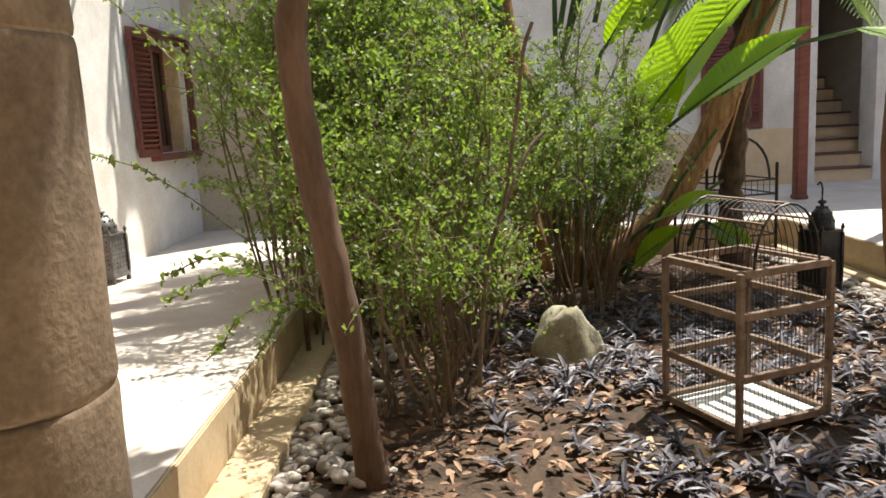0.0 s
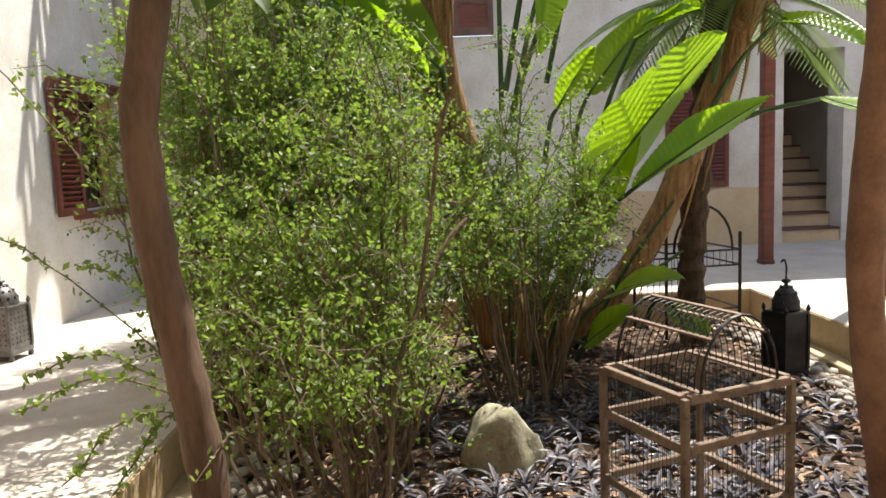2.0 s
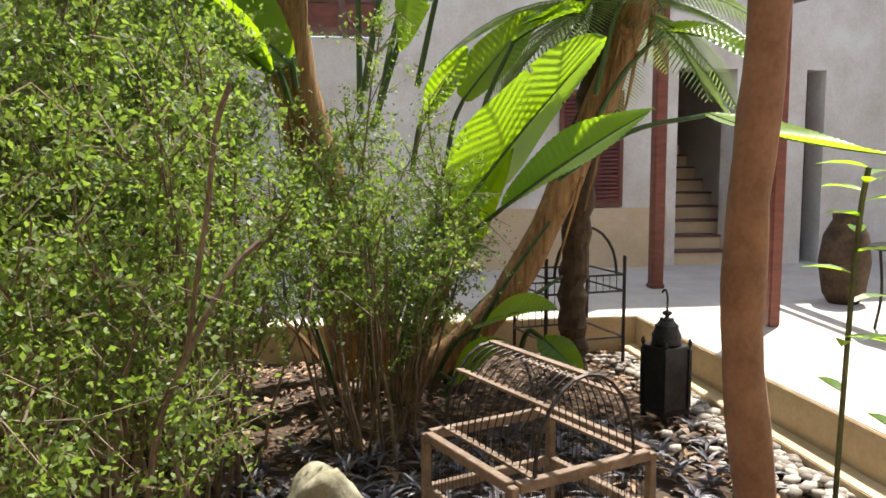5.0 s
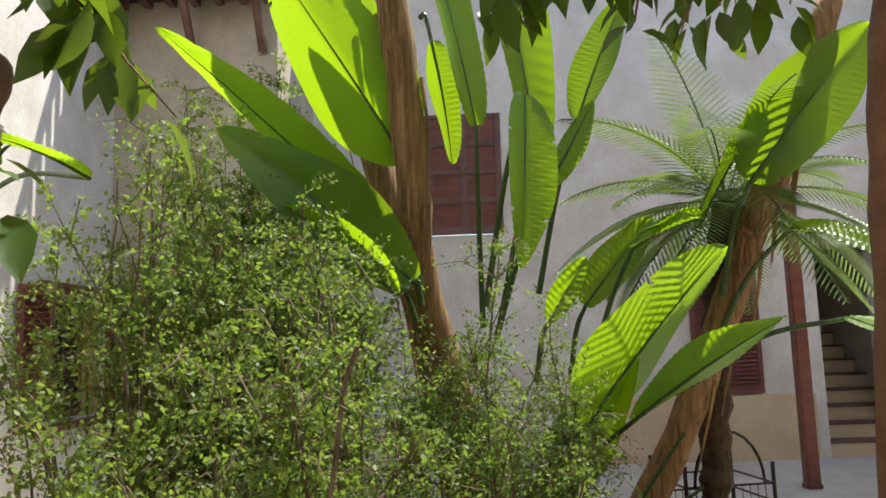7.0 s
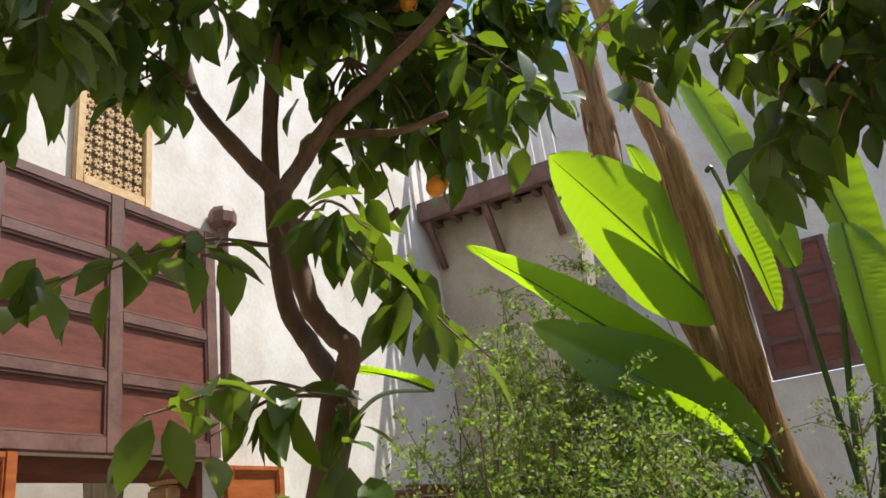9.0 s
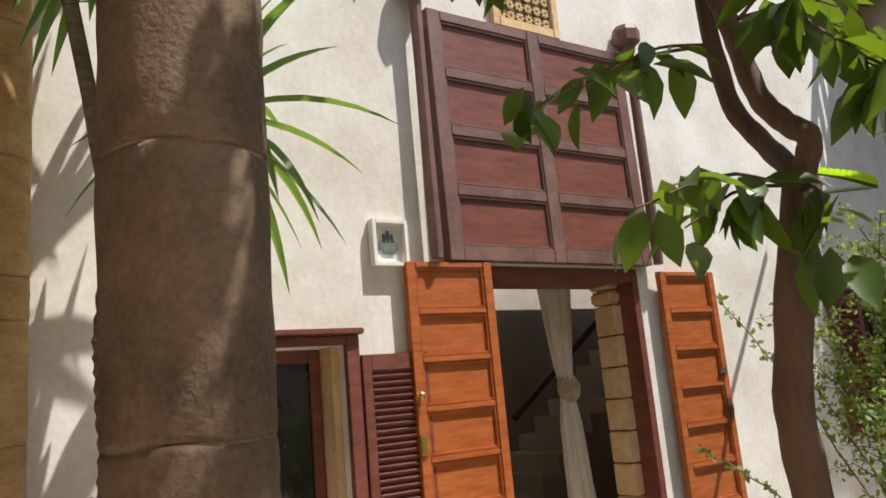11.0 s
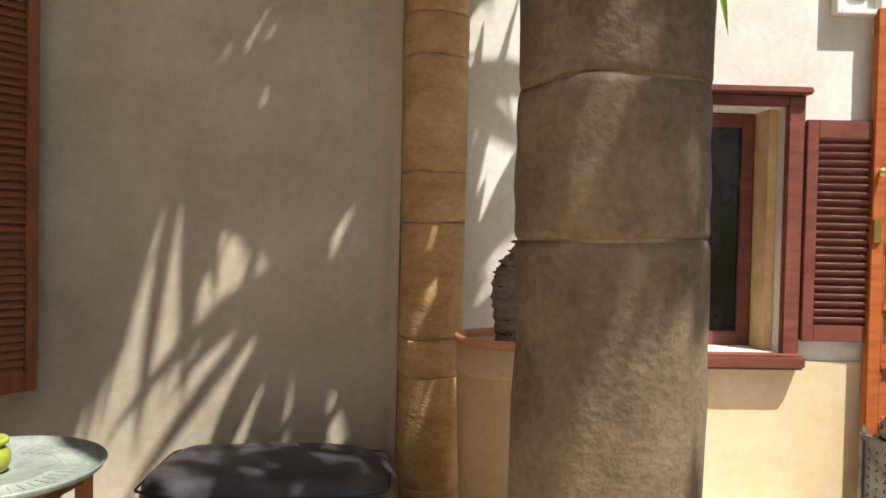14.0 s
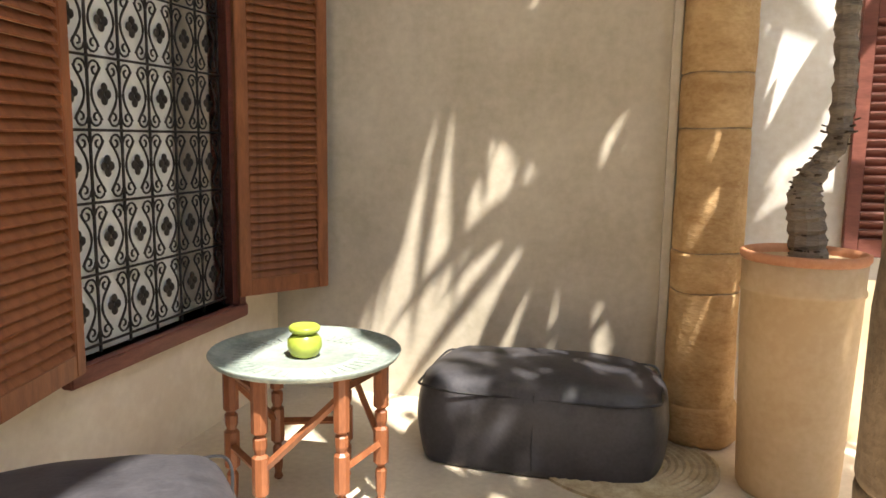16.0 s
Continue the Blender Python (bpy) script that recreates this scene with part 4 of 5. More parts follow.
# ---- shrub with fine leaves ----
def leaflets(name, sprays, size, material, parent, seed, per=26, spread=0.05):
    """Small two-triangle leaflets along twigs."""
    rng = np.random.RandomState(seed)
    V, F = [], []
    for p0, p1, p2 in sprays:
        t = rng.rand(per)[:, None]
        c = (1 - t) ** 2 * np.array(p0) + 2 * t * (1 - t) * np.array(p1) + t * t * np.array(p2)
        c = c + rng.randn(per, 3) * spread * (0.35 + 0.65 * t)
        d = rng.randn(per, 3) + np.array((0, 0, 0.3))
        d /= np.linalg.norm(d, axis=1)[:, None]
        u = np.cross(d, rng.randn(per, 3))
        u /= np.linalg.norm(u, axis=1)[:, None]
        s = size * (0.6 + 0.8 * rng.rand(per))[:, None]
        o = len(V)
        quad = np.stack([c - d * s * 0.5, c + u * s * 0.27, c + d * s * 0.5, c - u * s * 0.27], 1).reshape(-1, 3)
        V.extend(map(tuple, quad))
        F.extend((o + 4 * i, o + 4 * i + 1, o + 4 * i + 2, o + 4 * i + 3) for i in range(per))
    ob = raw(name, V, F, material, parent)
    ob["kind"] = "stuff"
    return ob


def shrub(x, y, z, height, rx, ry, stems, sprays_per, label, seed, size=0.024, per=30, lean=(0, 0), low=0.12, spread=0.05):
    th = thing("fine_leaved_shrub", x, y, z, 0, label, "shrub")
    rng = random.Random(seed)
    tw, sp = bmesh.new(), []
    for s in range(stems):
        a, r = rng.random() * 6.28, math.sqrt(rng.random())
        top = Vector((rx * r * math.cos(a) + lean[0], ry * r * math.sin(a) + lean[1], height * (1 - 0.42 * r * r) * rng.uniform(0.8, 1.05)))
        b = Vector((0.5 * rx * r * math.cos(a + 0.5), 0.45 * ry * r * math.sin(a + 0.5), 0))
        c = curve_pts([b, b.lerp(top, 0.5) + Vector((rng.uniform(-0.2, 0.2), rng.uniform(-0.2, 0.2), 0.12 * height * rng.uniform(0.3, 1.2))), top], 6, 0.03)
        tube(tw, c, [0.011 - 0.008 * i / len(c) for i in range(len(c))], 4)
        for k in range(sprays_per):
            i = rng.randrange(int(len(c) * low), len(c))
            q = c[i]
            dd = Vector((rng.uniform(-1, 1), rng.uniform(-1, 1), rng.uniform(-0.4, 0.9))).normalized() * rng.uniform(0.15, 0.42)
            m = q + dd * 0.5 + Vector((0, 0, 0.05))
            e = q + dd + Vector((0, 0, -0.08 * rng.random()))
            sp.append((q, m, e))
            if k % 2 == 0:
                tube(tw, [q, m, e], [0.004, 0.003, 0.0015], 3)
    o = part("brushwood", tw, TWIGM, th, "bare grey-brown twigs")
    o["kind"] = "stuff"
    leaflets("foliage", sp, size, SHRUB, th, seed, per, spread)
    return th


shrub(4.0, -2.85, -0.3, 2.35, 1.15, 0.75, 40, 20, "tall airy shrub with fine pale green leaves in the bed", 21, 0.028, 26, low=0.42, spread=0.03)
shrub(5.0, -2.6, -0.3, 2.75, 0.95, 0.8, 44, 26, "dense tall shrub with fine green leaves in the bed", 22, 0.032, 30, low=0.3, spread=0.034)
shrub(5.9, -2.1, -0.3, 3.9, 0.95, 0.8, 50, 32, "tall leafy shrub at the far end of the bed", 25, 0.034, 30, spread=0.034)
shrub(4.45, -2.0, -0.3, 2.9, 1.0, 0.75, 42, 20, "arching fine-leaved shrub along the passage kerb", 26, 0.032, 28, low=0.3, spread=0.034)
shrub(4.75, -3.8, -0.3, 2.25, 0.8, 0.5, 28, 30, "feathery pale green shrub before the strelitzia", 23, 0.024, 30, low=0.45, spread=0.022)
shrub(3.2, -2.7, -0.3, 1.55, 0.75, 0.5, 22, 18, "thin twiggy shrub at the passage edge of the bed", 24, 0.026, 20, low=0.4, spread=0.028)
# trailing shoots over the passage edge
ts = thing("trailing_shoots", 3.0, -2.35, -0.3, 0, "thin trailing leafy shoots hanging over the kerb", "shrub")
tw, sp = bmesh.new(), []
for e in ((3.00, -1.48, 0.33), (2.90, -1.70, 0.07), (4.20, -0.40, 1.11), (3.30, -1.38, 0.40), (2.80, -1.97, 0.09), (3.90, -0.94, 2.00), (3.80, -1.40, 1.59), (3.80, -1.43, 0.84)):
    e = Vector(e) - Vector((3.0, -2.35, -0.3))
    c = curve_pts([(0.4, -0.1, 0.25), Vector((0.3, 0, 0.5)).lerp(e, 0.55) + Vector((0, 0, 0.16)), e], 7, 0.02)
    tube(tw, c, 0.004, 4)
    for a, b in zip(c[4:], c[5:]):
        sp.append((a, (a + b) / 2, b))
part("brushwood", tw, TWIGM, ts)
leaflets("foliage", sp, 0.045, SHRUB, ts, 9, 7, 0.022)

# bare branch forked before the shrub
br = thing("bare_branch", 2.95, -3.1, -0.3, 0, "dry bare forked branch standing in the bed", "branch")
bm = bmesh.new()
o3 = Vector((2.95, -3.1, -0.3))
tube(bm, curve_pts([Vector(p) - o3 for p in ((2.90, -2.98, -0.13), (2.95, -3.05, 0.45), (3.00, -3.14, 0.70), (3.10, -3.27, 0.95), (3.15, -3.36, 1.04))], 5, 0.004), 0.011, 6)
tube(bm, curve_pts([Vector(p) - o3 for p in ((3.00, -3.14, 0.70), (3.00, -3.20, 1.04), (3.00, -3.25, 1.38), (3.00, -3.30, 1.53))], 5, 0.004), 0.009, 6)
part("wood", bm, TWIGM, br)


# ---- orange tree ----
def oval_leaf(V, F, p, d, up, ln, w):
    d = d.normalized()
    s = d.cross(up)
    s = s.normalized() if s.length > 1e-3 else Vector((1, 0, 0))
    nrm = s.cross(d)
    o = len(V)
    rows = ((0.0, 0.02, 0), (0.22, 0.75, 0.0), (0.48, 1.0, -0.02), (0.75, 0.66, -0.07), (1.0, 0.03, -0.16))
    for t, ww, dz in rows:
        c = p + d * (ln * t) + nrm * (ln * dz)
        V += [tuple(c - s * (w * ww / 2) + nrm * (w * ww * 0.16)), tuple(c), tuple(c + s * (w * ww / 2) + nrm * (w * ww * 0.16))]
    for i in range(4):
        a = o + 3 * i
        F += [(a, a + 1, a + 4, a + 3), (a + 1, a + 2, a + 5, a + 4)]


def broad_tree(name, label, trunk_runs, material, twig_ends, leaves_per, seed, ln=0.10, fruit=()):
    base = Vector(trunk_runs[0][0][0])
    th = thing(name, *base, 0, label, "tree")
    for k, (pts, r0, r1) in enumerate(trunk_runs):
        bm = bmesh.new()
        c = curve_pts([Vector(p) - base for p in pts], 7, 0.006)
        tube(bm, c, [(r0 + (r1 - r0) * i / (len(c) - 1)) * (1 + 0.05 * math.sin(i * 1.7)) for i in range(len(c))], 12)
        part("trunk" if k == 0 else "limb", bm, material, th, "", True)
    rng = random.Random(seed)
    tw, V, F = bmesh.new(), [], []
    for a, e, spread in twig_ends:
        a, e = Vector(a) - base, Vector(e) - base
        for k in range(spread):
            j = Vector((rng.uniform(-1, 1), rng.uniform(-1, 1), rng.uniform(-0.7, 0.7))) * (0.26 if k else 0.0)
            c = curve_pts([a, (a + e) / 2 + j * 0.6 + Vector((0, 0, 0.05)), e + j], 5, 0.01)
            tube(tw, c, [0.008 - 0.006 * i / len(c) for i in range(len(c))], 4)
            for q in range(leaves_per):
                p = c[rng.randrange(3, len(c))] + Vector((rng.uniform(-1, 1), rng.uniform(-1, 1), rng.uniform(-1, 1))) * 0.05
                d = Vector((rng.uniform(-1, 1), rng.uniform(-1, 1), rng.uniform(-1.9, -0.1)))
                upv = Vector((rng.uniform(-0.6, 0.6), rng.uniform(-0.6, 0.6), 1))
                s = rng.uniform(0.7, 1.25)
                oval_leaf(V, F, p, d, upv, ln * s, ln * 0.5 * s)
    o = part("brushwood", tw, material, th)
    o["kind"] = "stuff"
    o = raw("foliage", V, F, ORANGEL, th)
    for p in o.data.polygons:
        p.use_smooth = True
    o["kind"] = "stuff"
    for f in fruit:
        bm = bmesh.new()
        bmesh.ops.create_uvsphere(bm, u_segments=18, v_segments=12, radius=0.035)
        part("orange", bm, FRUIT, th, "ripe orange fruit", True).matrix_local = Matrix.Translation(Vector(f) - base)
    return th


FORK = (2.3, -2.49, 2.1)
F2 = (2.28, -2.33, 2.77)
broad_tree("orange_tree", "orange tree with a forked brown trunk and dark glossy leaves", [
    ([(2.3, -2.53, -0.34), (2.3, -2.47, 0.3), (2.3, -2.41, 0.75), (2.3, -2.35, 1.2), (2.3, -2.36, 1.55), FORK], 0.064, 0.054),
    ([FORK] + [(2.28, -2.55, 2.2), (2.28, -2.49, 2.27), (2.28, -2.41, 2.39), (2.28, -2.37, 2.61)] + [F2], 0.036, 0.033),
    ([FORK] + [(2.4, -2.33, 2.28), (2.4, -2.23, 2.48), (2.4, -2.2, 2.9), (2.4, -2.22, 3.31), (2.4, -2.26, 3.57), (2.4, -2.31, 3.88)], 0.036, 0.024),
    ([F2] + [(2.25, -2.2, 2.96), (2.25, -2.0, 3.25), (2.25, -1.9, 3.52), (2.25, -1.64, 3.89), (2.25, -1.34, 4.28)], 0.034, 0.018),
    ([F2] + [(2.35, -2.36, 2.89), (2.35, -2.49, 3.01), (2.35, -2.68, 3.11), (2.35, -2.92, 3.23), (2.35, -3.06, 3.35)], 0.032, 0.016),
    ([(2.35, -2.36, 2.89)] + [(2.38, -2.42, 3.0), (2.38, -2.73, 2.91), (2.38, -2.92, 2.9)], 0.02, 0.010),
    ([(2.28, -2.37, 2.61)] + [(2.35, -2.41, 2.58), (2.35, -2.58, 2.55), (2.35, -2.73, 2.62)], 0.022, 0.012),
], BARK, [
    ((2.17, -2.37, 2.55), (1.64, -2.29, 2.35), 2), ((2.23, -2.43, 2.63), (2.17, -2.85, 2.24), 5), ((2.27, -2.51, 2.07), (1.82, -2.43, 1.94), 3),
    ((1.88, -2.18, 3.27), (1.52, -2.09, 3.03), 5), ((1.82, -2.15, 3.40), (1.28, -2.05, 3.01), 4), ((1.58, -2.00, 3.14), (1.16, -1.96, 2.91), 2),
    ((2.00, -2.21, 3.10), (1.94, -1.99, 3.15), 3), ((2.65, -2.63, 3.51), (2.77, -2.90, 3.03), 9), ((2.53, -2.49, 3.39), (2.65, -2.57, 3.02), 8),
    ((2.41, -2.23, 3.54), (2.53, -2.36, 3.66), 12), ((2.65, -2.65, 3.60), (3.01, -2.62, 3.73), 14), ((2.41, -2.46, 3.71), (2.65, -2.57, 3.86), 14), ((2.89, -2.76, 3.48), (3.13, -2.79, 3.37), 8),
    ((3.01, -2.88, 3.78), (3.13, -3.09, 3.59), 12), ((1.94, -2.18, 3.55), (1.94, -2.26, 3.24), 6), ((1.34, -2.47, 2.88), (1.28, -2.50, 2.65), 4),
    ((2.53, -2.29, 3.73), (2.30, -2.39, 3.95), 14),
    # Last two rows: twigs above the view, added to shade pillar and gallery.
    ((2.41, -2.56, 3.49), (1.70, -2.74, 3.85), 16), ((2.29, -2.62, 3.61), (1.6, -3.2, 4.0), 16), ((2.41, -2.50, 3.73), (1.9, -2.7, 4.2), 14), ((2.17, -2.62, 3.61), (1.2, -3.1, 3.9), 14), ((2.89, -2.74, 4.08), (2.40, -2.84, 3.91), 12),
    ((2.1, -2.4, 3.8), (2.1, -1.95, 4.5), 16), ((2.0, -2.4, 3.9), (1.6, -2.3, 4.5), 16), ((2.1, -2.3, 4.0), (2.5, -1.9, 4.6), 14), ((2.0, -2.4, 3.9), (1.5, -1.8, 4.6), 14), ((2.0, -2.5, 3.9), (1.9, -1.5, 4.7), 14), ((2.0, -2.5, 4.0), (1.3, -2.3, 4.6), 16), ((2.0, -2.5, 4.0), (1.4, -2.6, 4.7), 16), ((2.0, -2.4, 4.0), (1.15, -2.0, 4.7), 12)], 12, 31, 0.155,
    [(2.71, -2.69, 2.84), (2.65, -2.71, 3.61), (2.77, -2.68, 2.88)])
broad_tree("young_tree", "slim reddish tree trunk with citrus leaves above the bed", [
    ([(3.00, -5.12, -0.35), (2.95, -4.94, 0.74), (2.92, -4.97, 1.68), (2.90, -5.00, 2.30), (2.88, -5.06, 2.75), (2.85, -5.1, 3.3)], 0.074, 0.055),
], BARKR, [
    ((2.90, -4.87, 3.20), (2.70, -4.41, 2.79), 16), ((2.90, -4.87, 3.20), (2.50, -4.13, 2.75), 16), ((2.90, -4.81, 3.21), (2.70, -4.56, 2.59), 12),
    ((2.90, -4.73, 3.23), (2.50, -3.90, 2.83), 14), ((2.60, -4.22, 2.72), (2.40, -4.10, 2.32), 4), ((2.60, -4.44, 2.67), (2.50, -4.35, 2.39), 4), ((2.50, -3.96, 2.77), (2.40, -3.92, 2.48), 4),
    ((2.60, -3.84, 3.17), (2.40, -3.50, 2.99), 12), ((2.60, -4.11, 3.02), (2.40, -3.96, 2.58), 10)], 11, 33, 0.13)

# ---- palm ----
pm = thing("date_palm", *(6.10, -5.37, -0.05)[:2], -0.3, 0, "small date palm with a dark fibrous trunk", "palm")
po = pm.matrix_world.translation
bm = bmesh.new()
crown_p = Vector((6.10, -5.59, 2.48)) - po
c = curve_pts([(0, 0, 0), (0.02, 0.0, 0.8), (crown_p.x * 0.5, crown_p.y * 0.4, 1.9), crown_p], 10, 0.012)
tube(bm, c, [0.105 + 0.018 * math.sin(i * 2.6) for i in range(len(c))], 12)
part("trunk", bm, BARKP, pm)
rng = random.Random(8)
for k in range(30):
    a = k * 2.399
    el = math.radians(70 - 95 * k / 30)
    d = Vector((math.cos(a) * math.cos(el), math.sin(a) * math.cos(el), math.sin(el)))
    V, F, pos, rach = [], [], crown_p.copy(), []
    L, n = rng.uniform(1.2, 1.5), 34
    for i in range(n):
        rach.append(pos.copy())
        side = d.cross(Vector((0, 0, 1))).normalized()
        ll = 0.30 * math.sin(math.pi * min(1, 0.12 + i / n * 0.9)) + 0.04
        for sg in (-1, 1):
            if i > 3:
                dd = (side * sg + d * 0.75 + Vector((0, 0, -0.18))).normalized()
                w = dd.cross(Vector((0, 0, 1))).normalized() * 0.008
                o = len(V)
                V += [tuple(pos - w), tuple(pos + w), tuple(pos + dd * ll * 0.6 + w * 0.8), tuple(pos + dd * ll + Vector((0, 0, -0.05 * ll))), tuple(pos + dd * ll * 0.6 - w * 0.8)]
                F.append((o, o + 1, o + 2, o + 3, o + 4))
        pos = pos + d * L / n
        d = (d + Vector((0, 0, -0.035))).normalized()
    fr_ = raw("frond", V, F, PALML, pm)
    bm = bmesh.new()
    tube(bm, rach[::4] + [rach[-1]], 0.006, 4)
    part("rachis", bm, PALML, fr_)

# ---- young shrub by the terrace edge ----
yp = thing("sapling", 2.75, -5.2, -0.3, 0, "young leafy sapling by the terrace edge", "plant")
so = yp.matrix_world.translation
for pts in ([(2.75, -5.15, 0.41), (2.75, -5.18, 0.73), (2.75, -5.20, 1.12), (2.75, -5.22, 1.27)], [(2.50, -5.19, 0.46), (2.50, -5.17, 0.66), (2.50, -5.15, 0.79)]):
    bm = bmesh.new()
    pts = [Vector(p) - so for p in pts]
    pts[0].z = 0.0
    c = curve_pts(pts, 5)
    tube(bm, c, 0.009, 5)
    part("stem", bm, CANE, yp)
    for k, i in enumerate(range(4, len(c), 1)):
        V, F = [], []
        a = k * 2.4
        oval_leaf(V, F, c[i], Vector((math.cos(a), math.sin(a), 0.25)), Vector((0, 0, 1)), 0.15, 0.055)
        raw("leaf", V, F, BANANA, yp)

# ---- ground cover, litter, pebbles ----
rng = random.Random(77)
items = []
for k in range(420):
    x, y = rng.uniform(1.6, 4.9), rng.gauss(-4.2, 0.85)
    if not (BY0 + 0.3 < y < -3.0):
        continue
    if 2.5 < x < 3.1 and -4.5 < y < -3.85:
        continue
    for q in range(9):
        a = rng.random() * 6.28
        items.append((Vector((x, y, -0.30 + rng.uniform(0, 0.05))), Vector((math.cos(a), math.sin(a), rng.uniform(0.3, 1.3))), rng.uniform(0.07, 0.15), 0.026, rng.uniform(3, 9), 4))
gc = blades("ground_cover", items, PURPLE, None)
tagged(gc, "silvery purple lance-leaved ground cover", "ground cover", "", "stuff")
V, F = [], []
for k in range(5200):
    x, y = rng.uniform(BX0 + 0.1, BX1 - 0.1), rng.uniform(BY0 + 0.2, BY1 - 0.28)
    z = -0.292 + 0.03 * noise.noise(Vector((x * 2.2, y * 2.2, 0))) + rng.uniform(0, 0.02)
    a = rng.random() * 6.28
    oval_leaf(V, F, Vector((x, y, z)), Vector((math.cos(a), math.sin(a), rng.uniform(-0.2, 0.35))), Vector((rng.uniform(-.5, .5), rng.uniform(-.5, .5), 1)), rng.uniform(0.04, 0.10), rng.uniform(0.018, 0.04))
tagged(raw("leaf_litter", V, F, LITTER), "dry brown fallen leaves on the soil", "leaf litter", "", "stuff")
ico = bmesh.new()
bmesh.ops.create_icosphere(ico, subdivisions=1, radius=1.0)
iv = [v.co.copy() for v in ico.verts]
iF = [tuple(v.index for v in f.verts) for f in ico.faces]
ico.free()
V, F = [], []
for k in range(1500):
    if k % 2:
        x, y = rng.uniform(BX0 + 0.2, BX1 - 0.3), BY1 - 0.26 - abs(rng.gauss(0, 0.16))
    else:
        x, y = rng.uniform(BX0 + 0.2, BX1 - 0.3), BY0 + 0.2 + abs(rng.gauss(0, 0.16))
    s = rng.uniform(0.018, 0.045)
    e = Euler((rng.uniform(-.3, .3), rng.uniform(-.3, .3), rng.random() * 6.28)).to_matrix()
    sc = Vector((s * rng.uniform(0.9, 1.5), s, s * 0.6))
    o = len(V)
    for v in iv:
        V.append(tuple(e @ Vector((v.x * sc.x, v.y * sc.y, v.z * sc.z)) + Vector((x, y, -0.285 + s * 0.4))))
    F += [tuple(o + q for q in f) for f in iF]
pb = tagged(raw("pebbles", V, F, PEBBLE), "rounded grey pebbles along the kerbs", "pebbles", "", "stuff")
for p in pb.data.polygons:
    p.use_smooth = True

bm = bmesh.new()
bmesh.ops.create_icosphere(bm, subdivisions=4, radius=1.0)
for v in bm.verts:
    q = v.co.copy()
    k = 1 + 0.28 * noise.noise(q * 1.3 + Vector((4, 1, 0))) + 0.07 * noise.noise(q * 5)
    v.co = Vector((q.x * 0.17 * k, q.y * 0.21 * k, min(max(-0.05, q.z), 0.62 + 0.2 * q.y) * 0.40 * k * (1.15 - 0.55 * abs(q.y))))
rk = tagged(finish("garden_rock", bm, ROCKM, smooth=True), "pale lichen-covered pointed rock in the bed", "rock")
rk.matrix_world = pose(3.82, -3.55, -0.31, 0, 0, 25)
dish = thing("clay_dish", 2.35, -3.72, -0.30, 0, "shallow cracked clay dish lying in the bed", "dish")
part("bowl", lathe([(0.08, 0), (0.13, 0.01), (0.165, 0.045), (0.17, 0.05), (0.155, 0.045), (0.12, 0.018), (0.0, 0.014)], 30, 0.03), TERRA, dish, "", True)

# ---- wire bird cage ----
cg = thing("bird_cage", 2.83, -4.20, -0.29, 22, "weathered wood and wire bird cage with barrel top", "bird cage")
CW, CD, CH = 0.25, 0.24, 0.72
for sx in (-1, 1):
    for sy in (-1, 1):
        part("post", cube(sx * CD - 0.013, sx * CD + 0.013, sy * CW - 0.013, sy * CW + 0.013, 0, CH, 0.002), RUSTW, cg)
for z in (0.03, 0.25, 0.52, 0.70):
    for sx in (-1, 1):
        part("rail", cube(sx * CD - 0.014, sx * CD + 0.014, -CW + 0.014, CW - 0.014, z, z + 0.03, 0.002), RUSTW, cg)
    for sy in (-1, 1):
        part("rail", cube(-CD + 0.014, CD - 0.014, sy * CW - 0.014, sy * CW + 0.014, z, z + 0.03, 0.002), RUSTW, cg)
part("tray", cube(-CD + 0.02, CD - 0.02, -CW + 0.02, CW - 0.02, 0.02, 0.04), CARD, cg, "pale floor tray")
wires = bmesh.new()
for i in range(22):
    t = -1 + 2 * (i + 0.5) / 22
    for sg in (-1, 1):
        tube(wires, [(sg * CD, t * CW, 0.05), (sg * CD, t * CW, 0.72)], 0.0013, 3)
        tube(wires, [(t * CD, sg * CW, 0.05), (t * CD, sg * CW, 0.72)], 0.0013, 3)
for i in range(15):
    x = -CD + 2 * CD * i / 14
    tube(wires, [(x, CW * 0.72 * math.cos(a), 0.73 + 0.26 * math.sin(a)) for a in [math.pi * k / 12 for k in range(13)]], 0.0022 if i % 14 else 0.006, 4)
part("wires", wires, IRON, cg, "thin rusty wires")["kind"] = "stuff"
for k in range(5):
    y = math.cos(math.pi * k / 4) * CW * 0.72
    z = 0.73 + 0.26 * math.sin(math.pi * k / 4)
    part("slat", cube(-CD, CD, y - 0.012, y + 0.012, z - 0.004, z + 0.004), RUSTW, cg)

# ---- terrace: iron stand, post, stairs, jar ----
st = thing("iron_plant_stand", *(6.55, -5.46, 0.12)[:2], -0.3, 10, "black wrought-iron stand with arched ends in the bed", "stand")
for sx in (-1, 1):
    for sy in (-1, 1):
        b = bmesh.new()
        tube(b, [(sx * 0.3, sy * 0.34, 0), (sx * 0.3, sy * 0.34, 0.90)], 0.014, 6)
        part("leg", b, IRON, st)
for z in (0.25, 0.62, 0.75):
    for sy in (-1, 1):
        b = bmesh.new()
        tube(b, [(-0.3, sy * 0.34, z), (0.3, sy * 0.34, z)], 0.009, 5)
        part("rail", b, IRON, st)
    for sx in (-1, 1):
        b = bmesh.new()
        tube(b, [(sx * 0.3, -0.34, z), (sx * 0.3, 0.34, z)], 0.009, 5)
        part("rail", b, IRON, st)
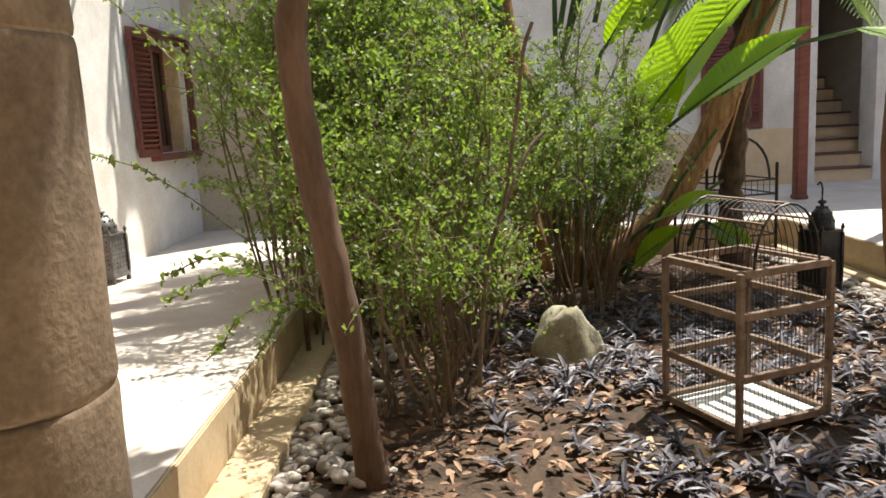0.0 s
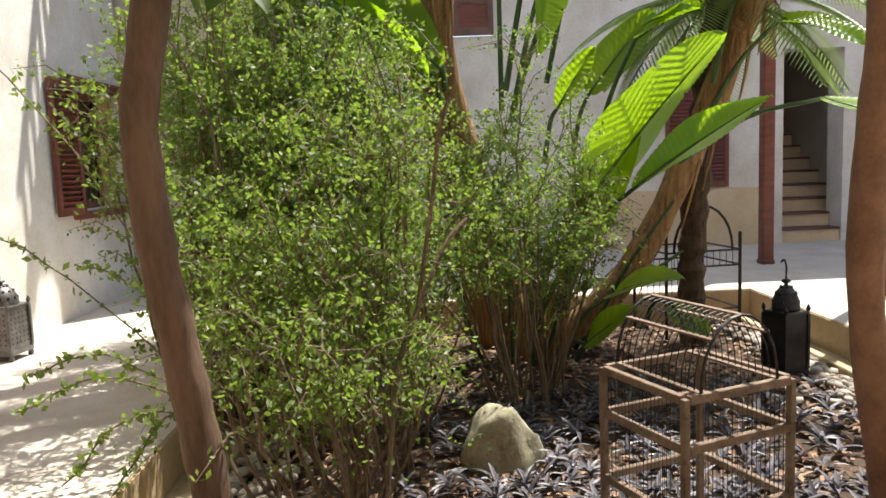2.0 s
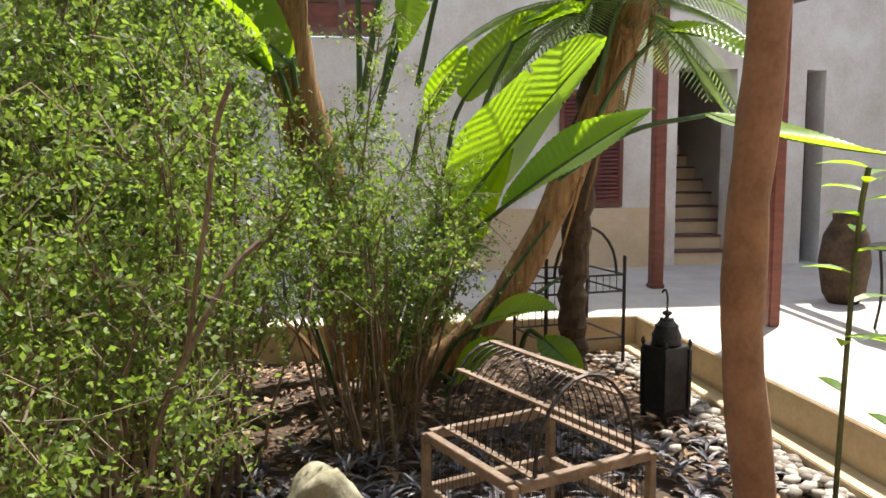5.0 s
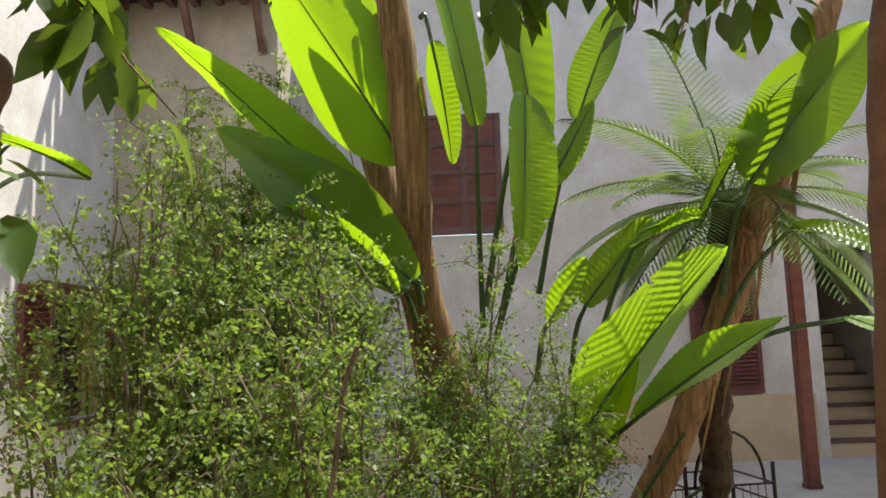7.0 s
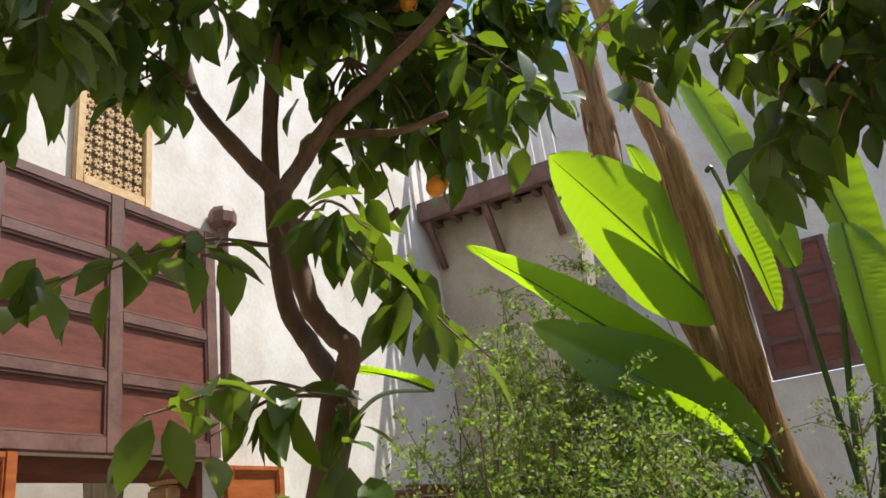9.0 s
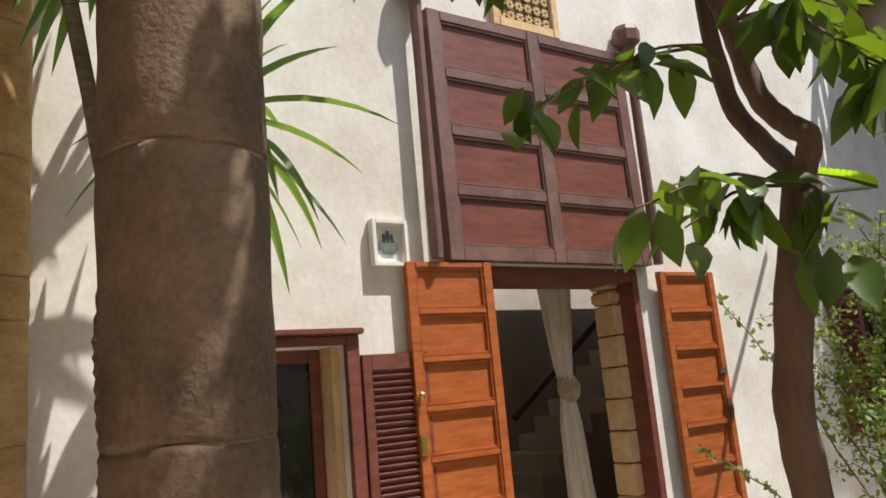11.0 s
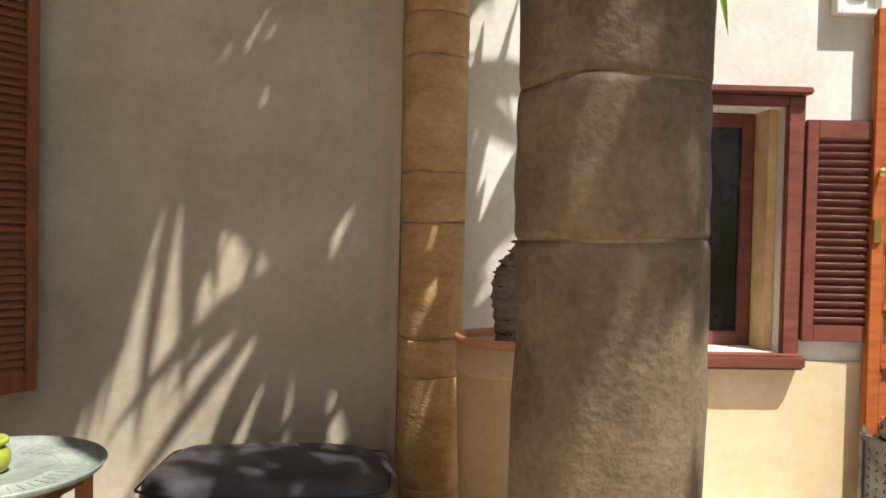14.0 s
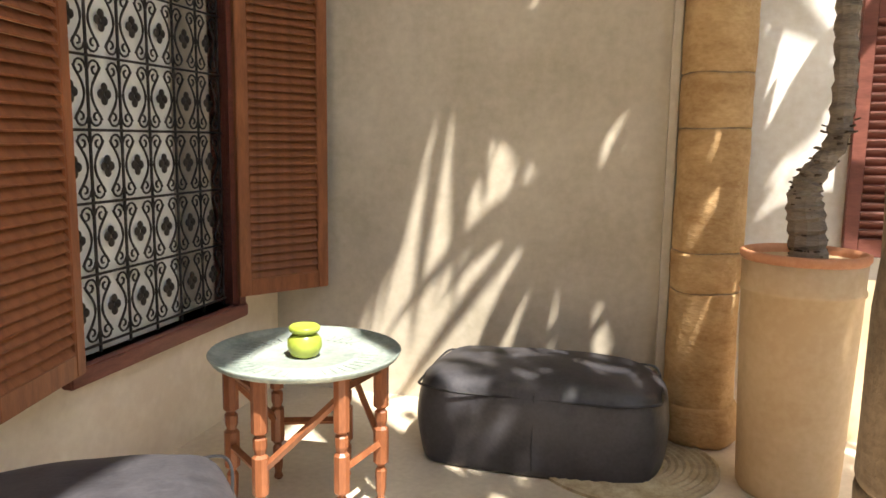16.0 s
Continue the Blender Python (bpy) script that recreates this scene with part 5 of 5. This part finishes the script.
for sy in (-1, 1):
    b = bmesh.new()
    tube(b, [(-0.3, sy * 0.0 + 0.27 * math.cos(a), 0.75 + 0.38 * math.sin(a)) if sy > 0 else (0.3, 0.27 * math.cos(a), 0.75 + 0.38 * math.sin(a)) for a in [math.pi * k / 12 for k in range(13)]], 0.012, 5)
    part("arch", b, IRON, st)
b = bmesh.new()
for i in range(12):
    y = -0.33 + 0.66 * i / 11
    tube(b, [(-0.3, y, 0.62), (-0.3, y, 0.75)], 0.004, 3)
    tube(b, [(0.3, y, 0.25), (0.3, y, 0.62)], 0.004, 3)
part("spindles", b, IRON, st)["kind"] = "stuff"
rp = thing("red_post", 8.38, -7.01, 0, 0, "dark red painted square timber post", "post")
part("shaft", cube(-0.065, 0.065, -0.065, 0.065, 0.0, 3.6, 0.012), DARKW, rp)
part("foot", cube(-0.075, 0.075, -0.075, 0.075, 0.0, 0.05, 0.008), DARKW, rp)
rp2 = thing("red_post", *(6.30, -7.10, -0.08)[:2], 0, 0, "slim dark red timber post on the terrace", "post")
part("shaft", cube(-0.05, 0.05, -0.05, 0.05, 0.0, 3.6, 0.01), DARKW, rp2)
os_ = thing("terrace_stair", 10.25, -8.55, 0, 0, "pale plastered stair with dark nosings in the recess", "stair")
for k in range(10):
    y0, y1 = (-0.32, 0.48) if k < 2 else (-0.6, 0.54)
    part("step", cube(0.28 * k - 0.02, 0.28 * k + 0.255, y0, y1, 0, 0.19 * (k + 1) - 0.03), CREAM, os_)
    part("nosing", cube(0.28 * k - 0.05, 0.28 * k + 0.255, y0, y1, 0.19 * (k + 1) - 0.028, 0.19 * (k + 1), 0.006), DARKF, os_, "dark timber nosing")
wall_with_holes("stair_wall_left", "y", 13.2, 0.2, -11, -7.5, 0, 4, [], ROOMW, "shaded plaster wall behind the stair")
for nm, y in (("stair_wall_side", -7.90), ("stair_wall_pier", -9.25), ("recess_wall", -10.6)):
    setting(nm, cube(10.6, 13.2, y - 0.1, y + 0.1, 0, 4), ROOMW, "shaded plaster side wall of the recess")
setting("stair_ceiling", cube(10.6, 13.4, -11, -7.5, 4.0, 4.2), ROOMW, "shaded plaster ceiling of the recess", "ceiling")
setting("recess_floor", cube(10.6, 13.4, -11, -7.5, -0.1, 0.0), PAVE, "pale floor of the recess", "floor")
setting("wall_plinth", cube(10.12, 10.2, -7.9, -5.2, 0, 0.78), CREAM, "cream plaster plinth under the shutter")
s = louvre("terrace_shutter", 0.85, 1.5, 26, DARKW, "dark red louvred shutter above the cream plinth", "")
s.matrix_world = pose(10.17, -6.45, 0.80, 0, 0, -90)
jar = thing("dark_jar", *(7.20, -8.38, 0.01)[:2], 0, 0, "tall dark clay jar on the terrace", "jar")
part("body", lathe([(0.13, 0), (0.19, 0.1), (0.23, 0.4), (0.2, 0.65), (0.12, 0.8), (0.13, 0.86), (0.1, 0.86), (0.1, 0.8)], 24, 0.02), BARKP, jar, "", True)
tbp = (5.80, -7.95, 0.33)
it = thing("iron_table", tbp[0], tbp[1], 0, 0, "small black wrought-iron table on the terrace", "table")
part("top", lathe([(0.0, 0.66), (0.32, 0.66), (0.33, 0.675), (0.32, 0.69), (0, 0.69)], 28), IRON, it)
for k in range(4):
    b = bmesh.new()
    a = k * math.pi / 2 + 0.4
    tube(b, curve_pts([(0.27 * math.cos(a), 0.27 * math.sin(a), 0.66), (0.24 * math.cos(a), 0.24 * math.sin(a), 0.3), (0.28 * math.cos(a), 0.28 * math.sin(a), 0)], 4), 0.012, 5)
    part("leg", b, IRON, it)
for k, (p0, p1) in enumerate((((9.50, -9.24, 4.17), (6.50, -8.79, 3.78)), ((9.50, -9.21, 3.60), (6.50, -8.76, 3.28)), ((9.50, -9.19, 3.34), (6.50, -8.73, 3.01)))):
    pl = thing("awning_pole", *p0, 0, "grey timber pole of the terrace pergola", "pole", "pergola poles")
    d = Vector(p1) - Vector(p0)
    b = bmesh.new()
    tube(b, [-d * 0.25, d * 1.6], 0.045, 8)
    part("pole", b, POLE, pl)
# shuttered upper window in the far wall
uw = panel_leaf("upper_window_shutter", 0.98, 1.58, 4, 2, DARKF, DARKW, "brown panelled shutter closing an upper window", "shutter", 0.07, 0.05, 0.06)
uw.matrix_world = pose(10.22, -3.21, 2.91, 0, 0, -90)
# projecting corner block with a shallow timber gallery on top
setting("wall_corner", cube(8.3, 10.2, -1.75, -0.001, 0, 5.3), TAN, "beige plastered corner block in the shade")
bal = thing("timber_balcony", 8.3, 0, 5.3, 0, "dark brown timber balcony edge above the corner block", "balcony")
part("edge_beam", cube(-0.45, -0.33, -1.85, -0.02, -0.12, 0.12, 0.008), DARKF, bal)
part("deck", cube(-0.33, 1.85, -1.80, -0.02, 0.065, 0.105), DARKF, bal)
for k in range(7):
    part("joist", cube(-0.33, -0.002, -1.70 + 0.26 * k, -1.62 + 0.26 * k, -0.08, 0.06, 0.004), DARKF, bal)
for k in range(3):
    b = bmesh.new()
    tube(b, [(-0.03, -1.6 + 0.75 * k, -0.62), (-0.36, -1.6 + 0.75 * k, -0.11)], 0.045, 6)
    part("brace", b, DARKF, bal)
for k in range(14):
    part("baluster", cube(-0.41, -0.37, -1.80 + 0.13 * k, -1.75 + 0.13 * k, 0.12, 0.85), FRAMEW, bal)
part("handrail", cube(-0.44, -0.34, -1.85, -0.02, 0.85, 0.92, 0.01), DARKW, bal)
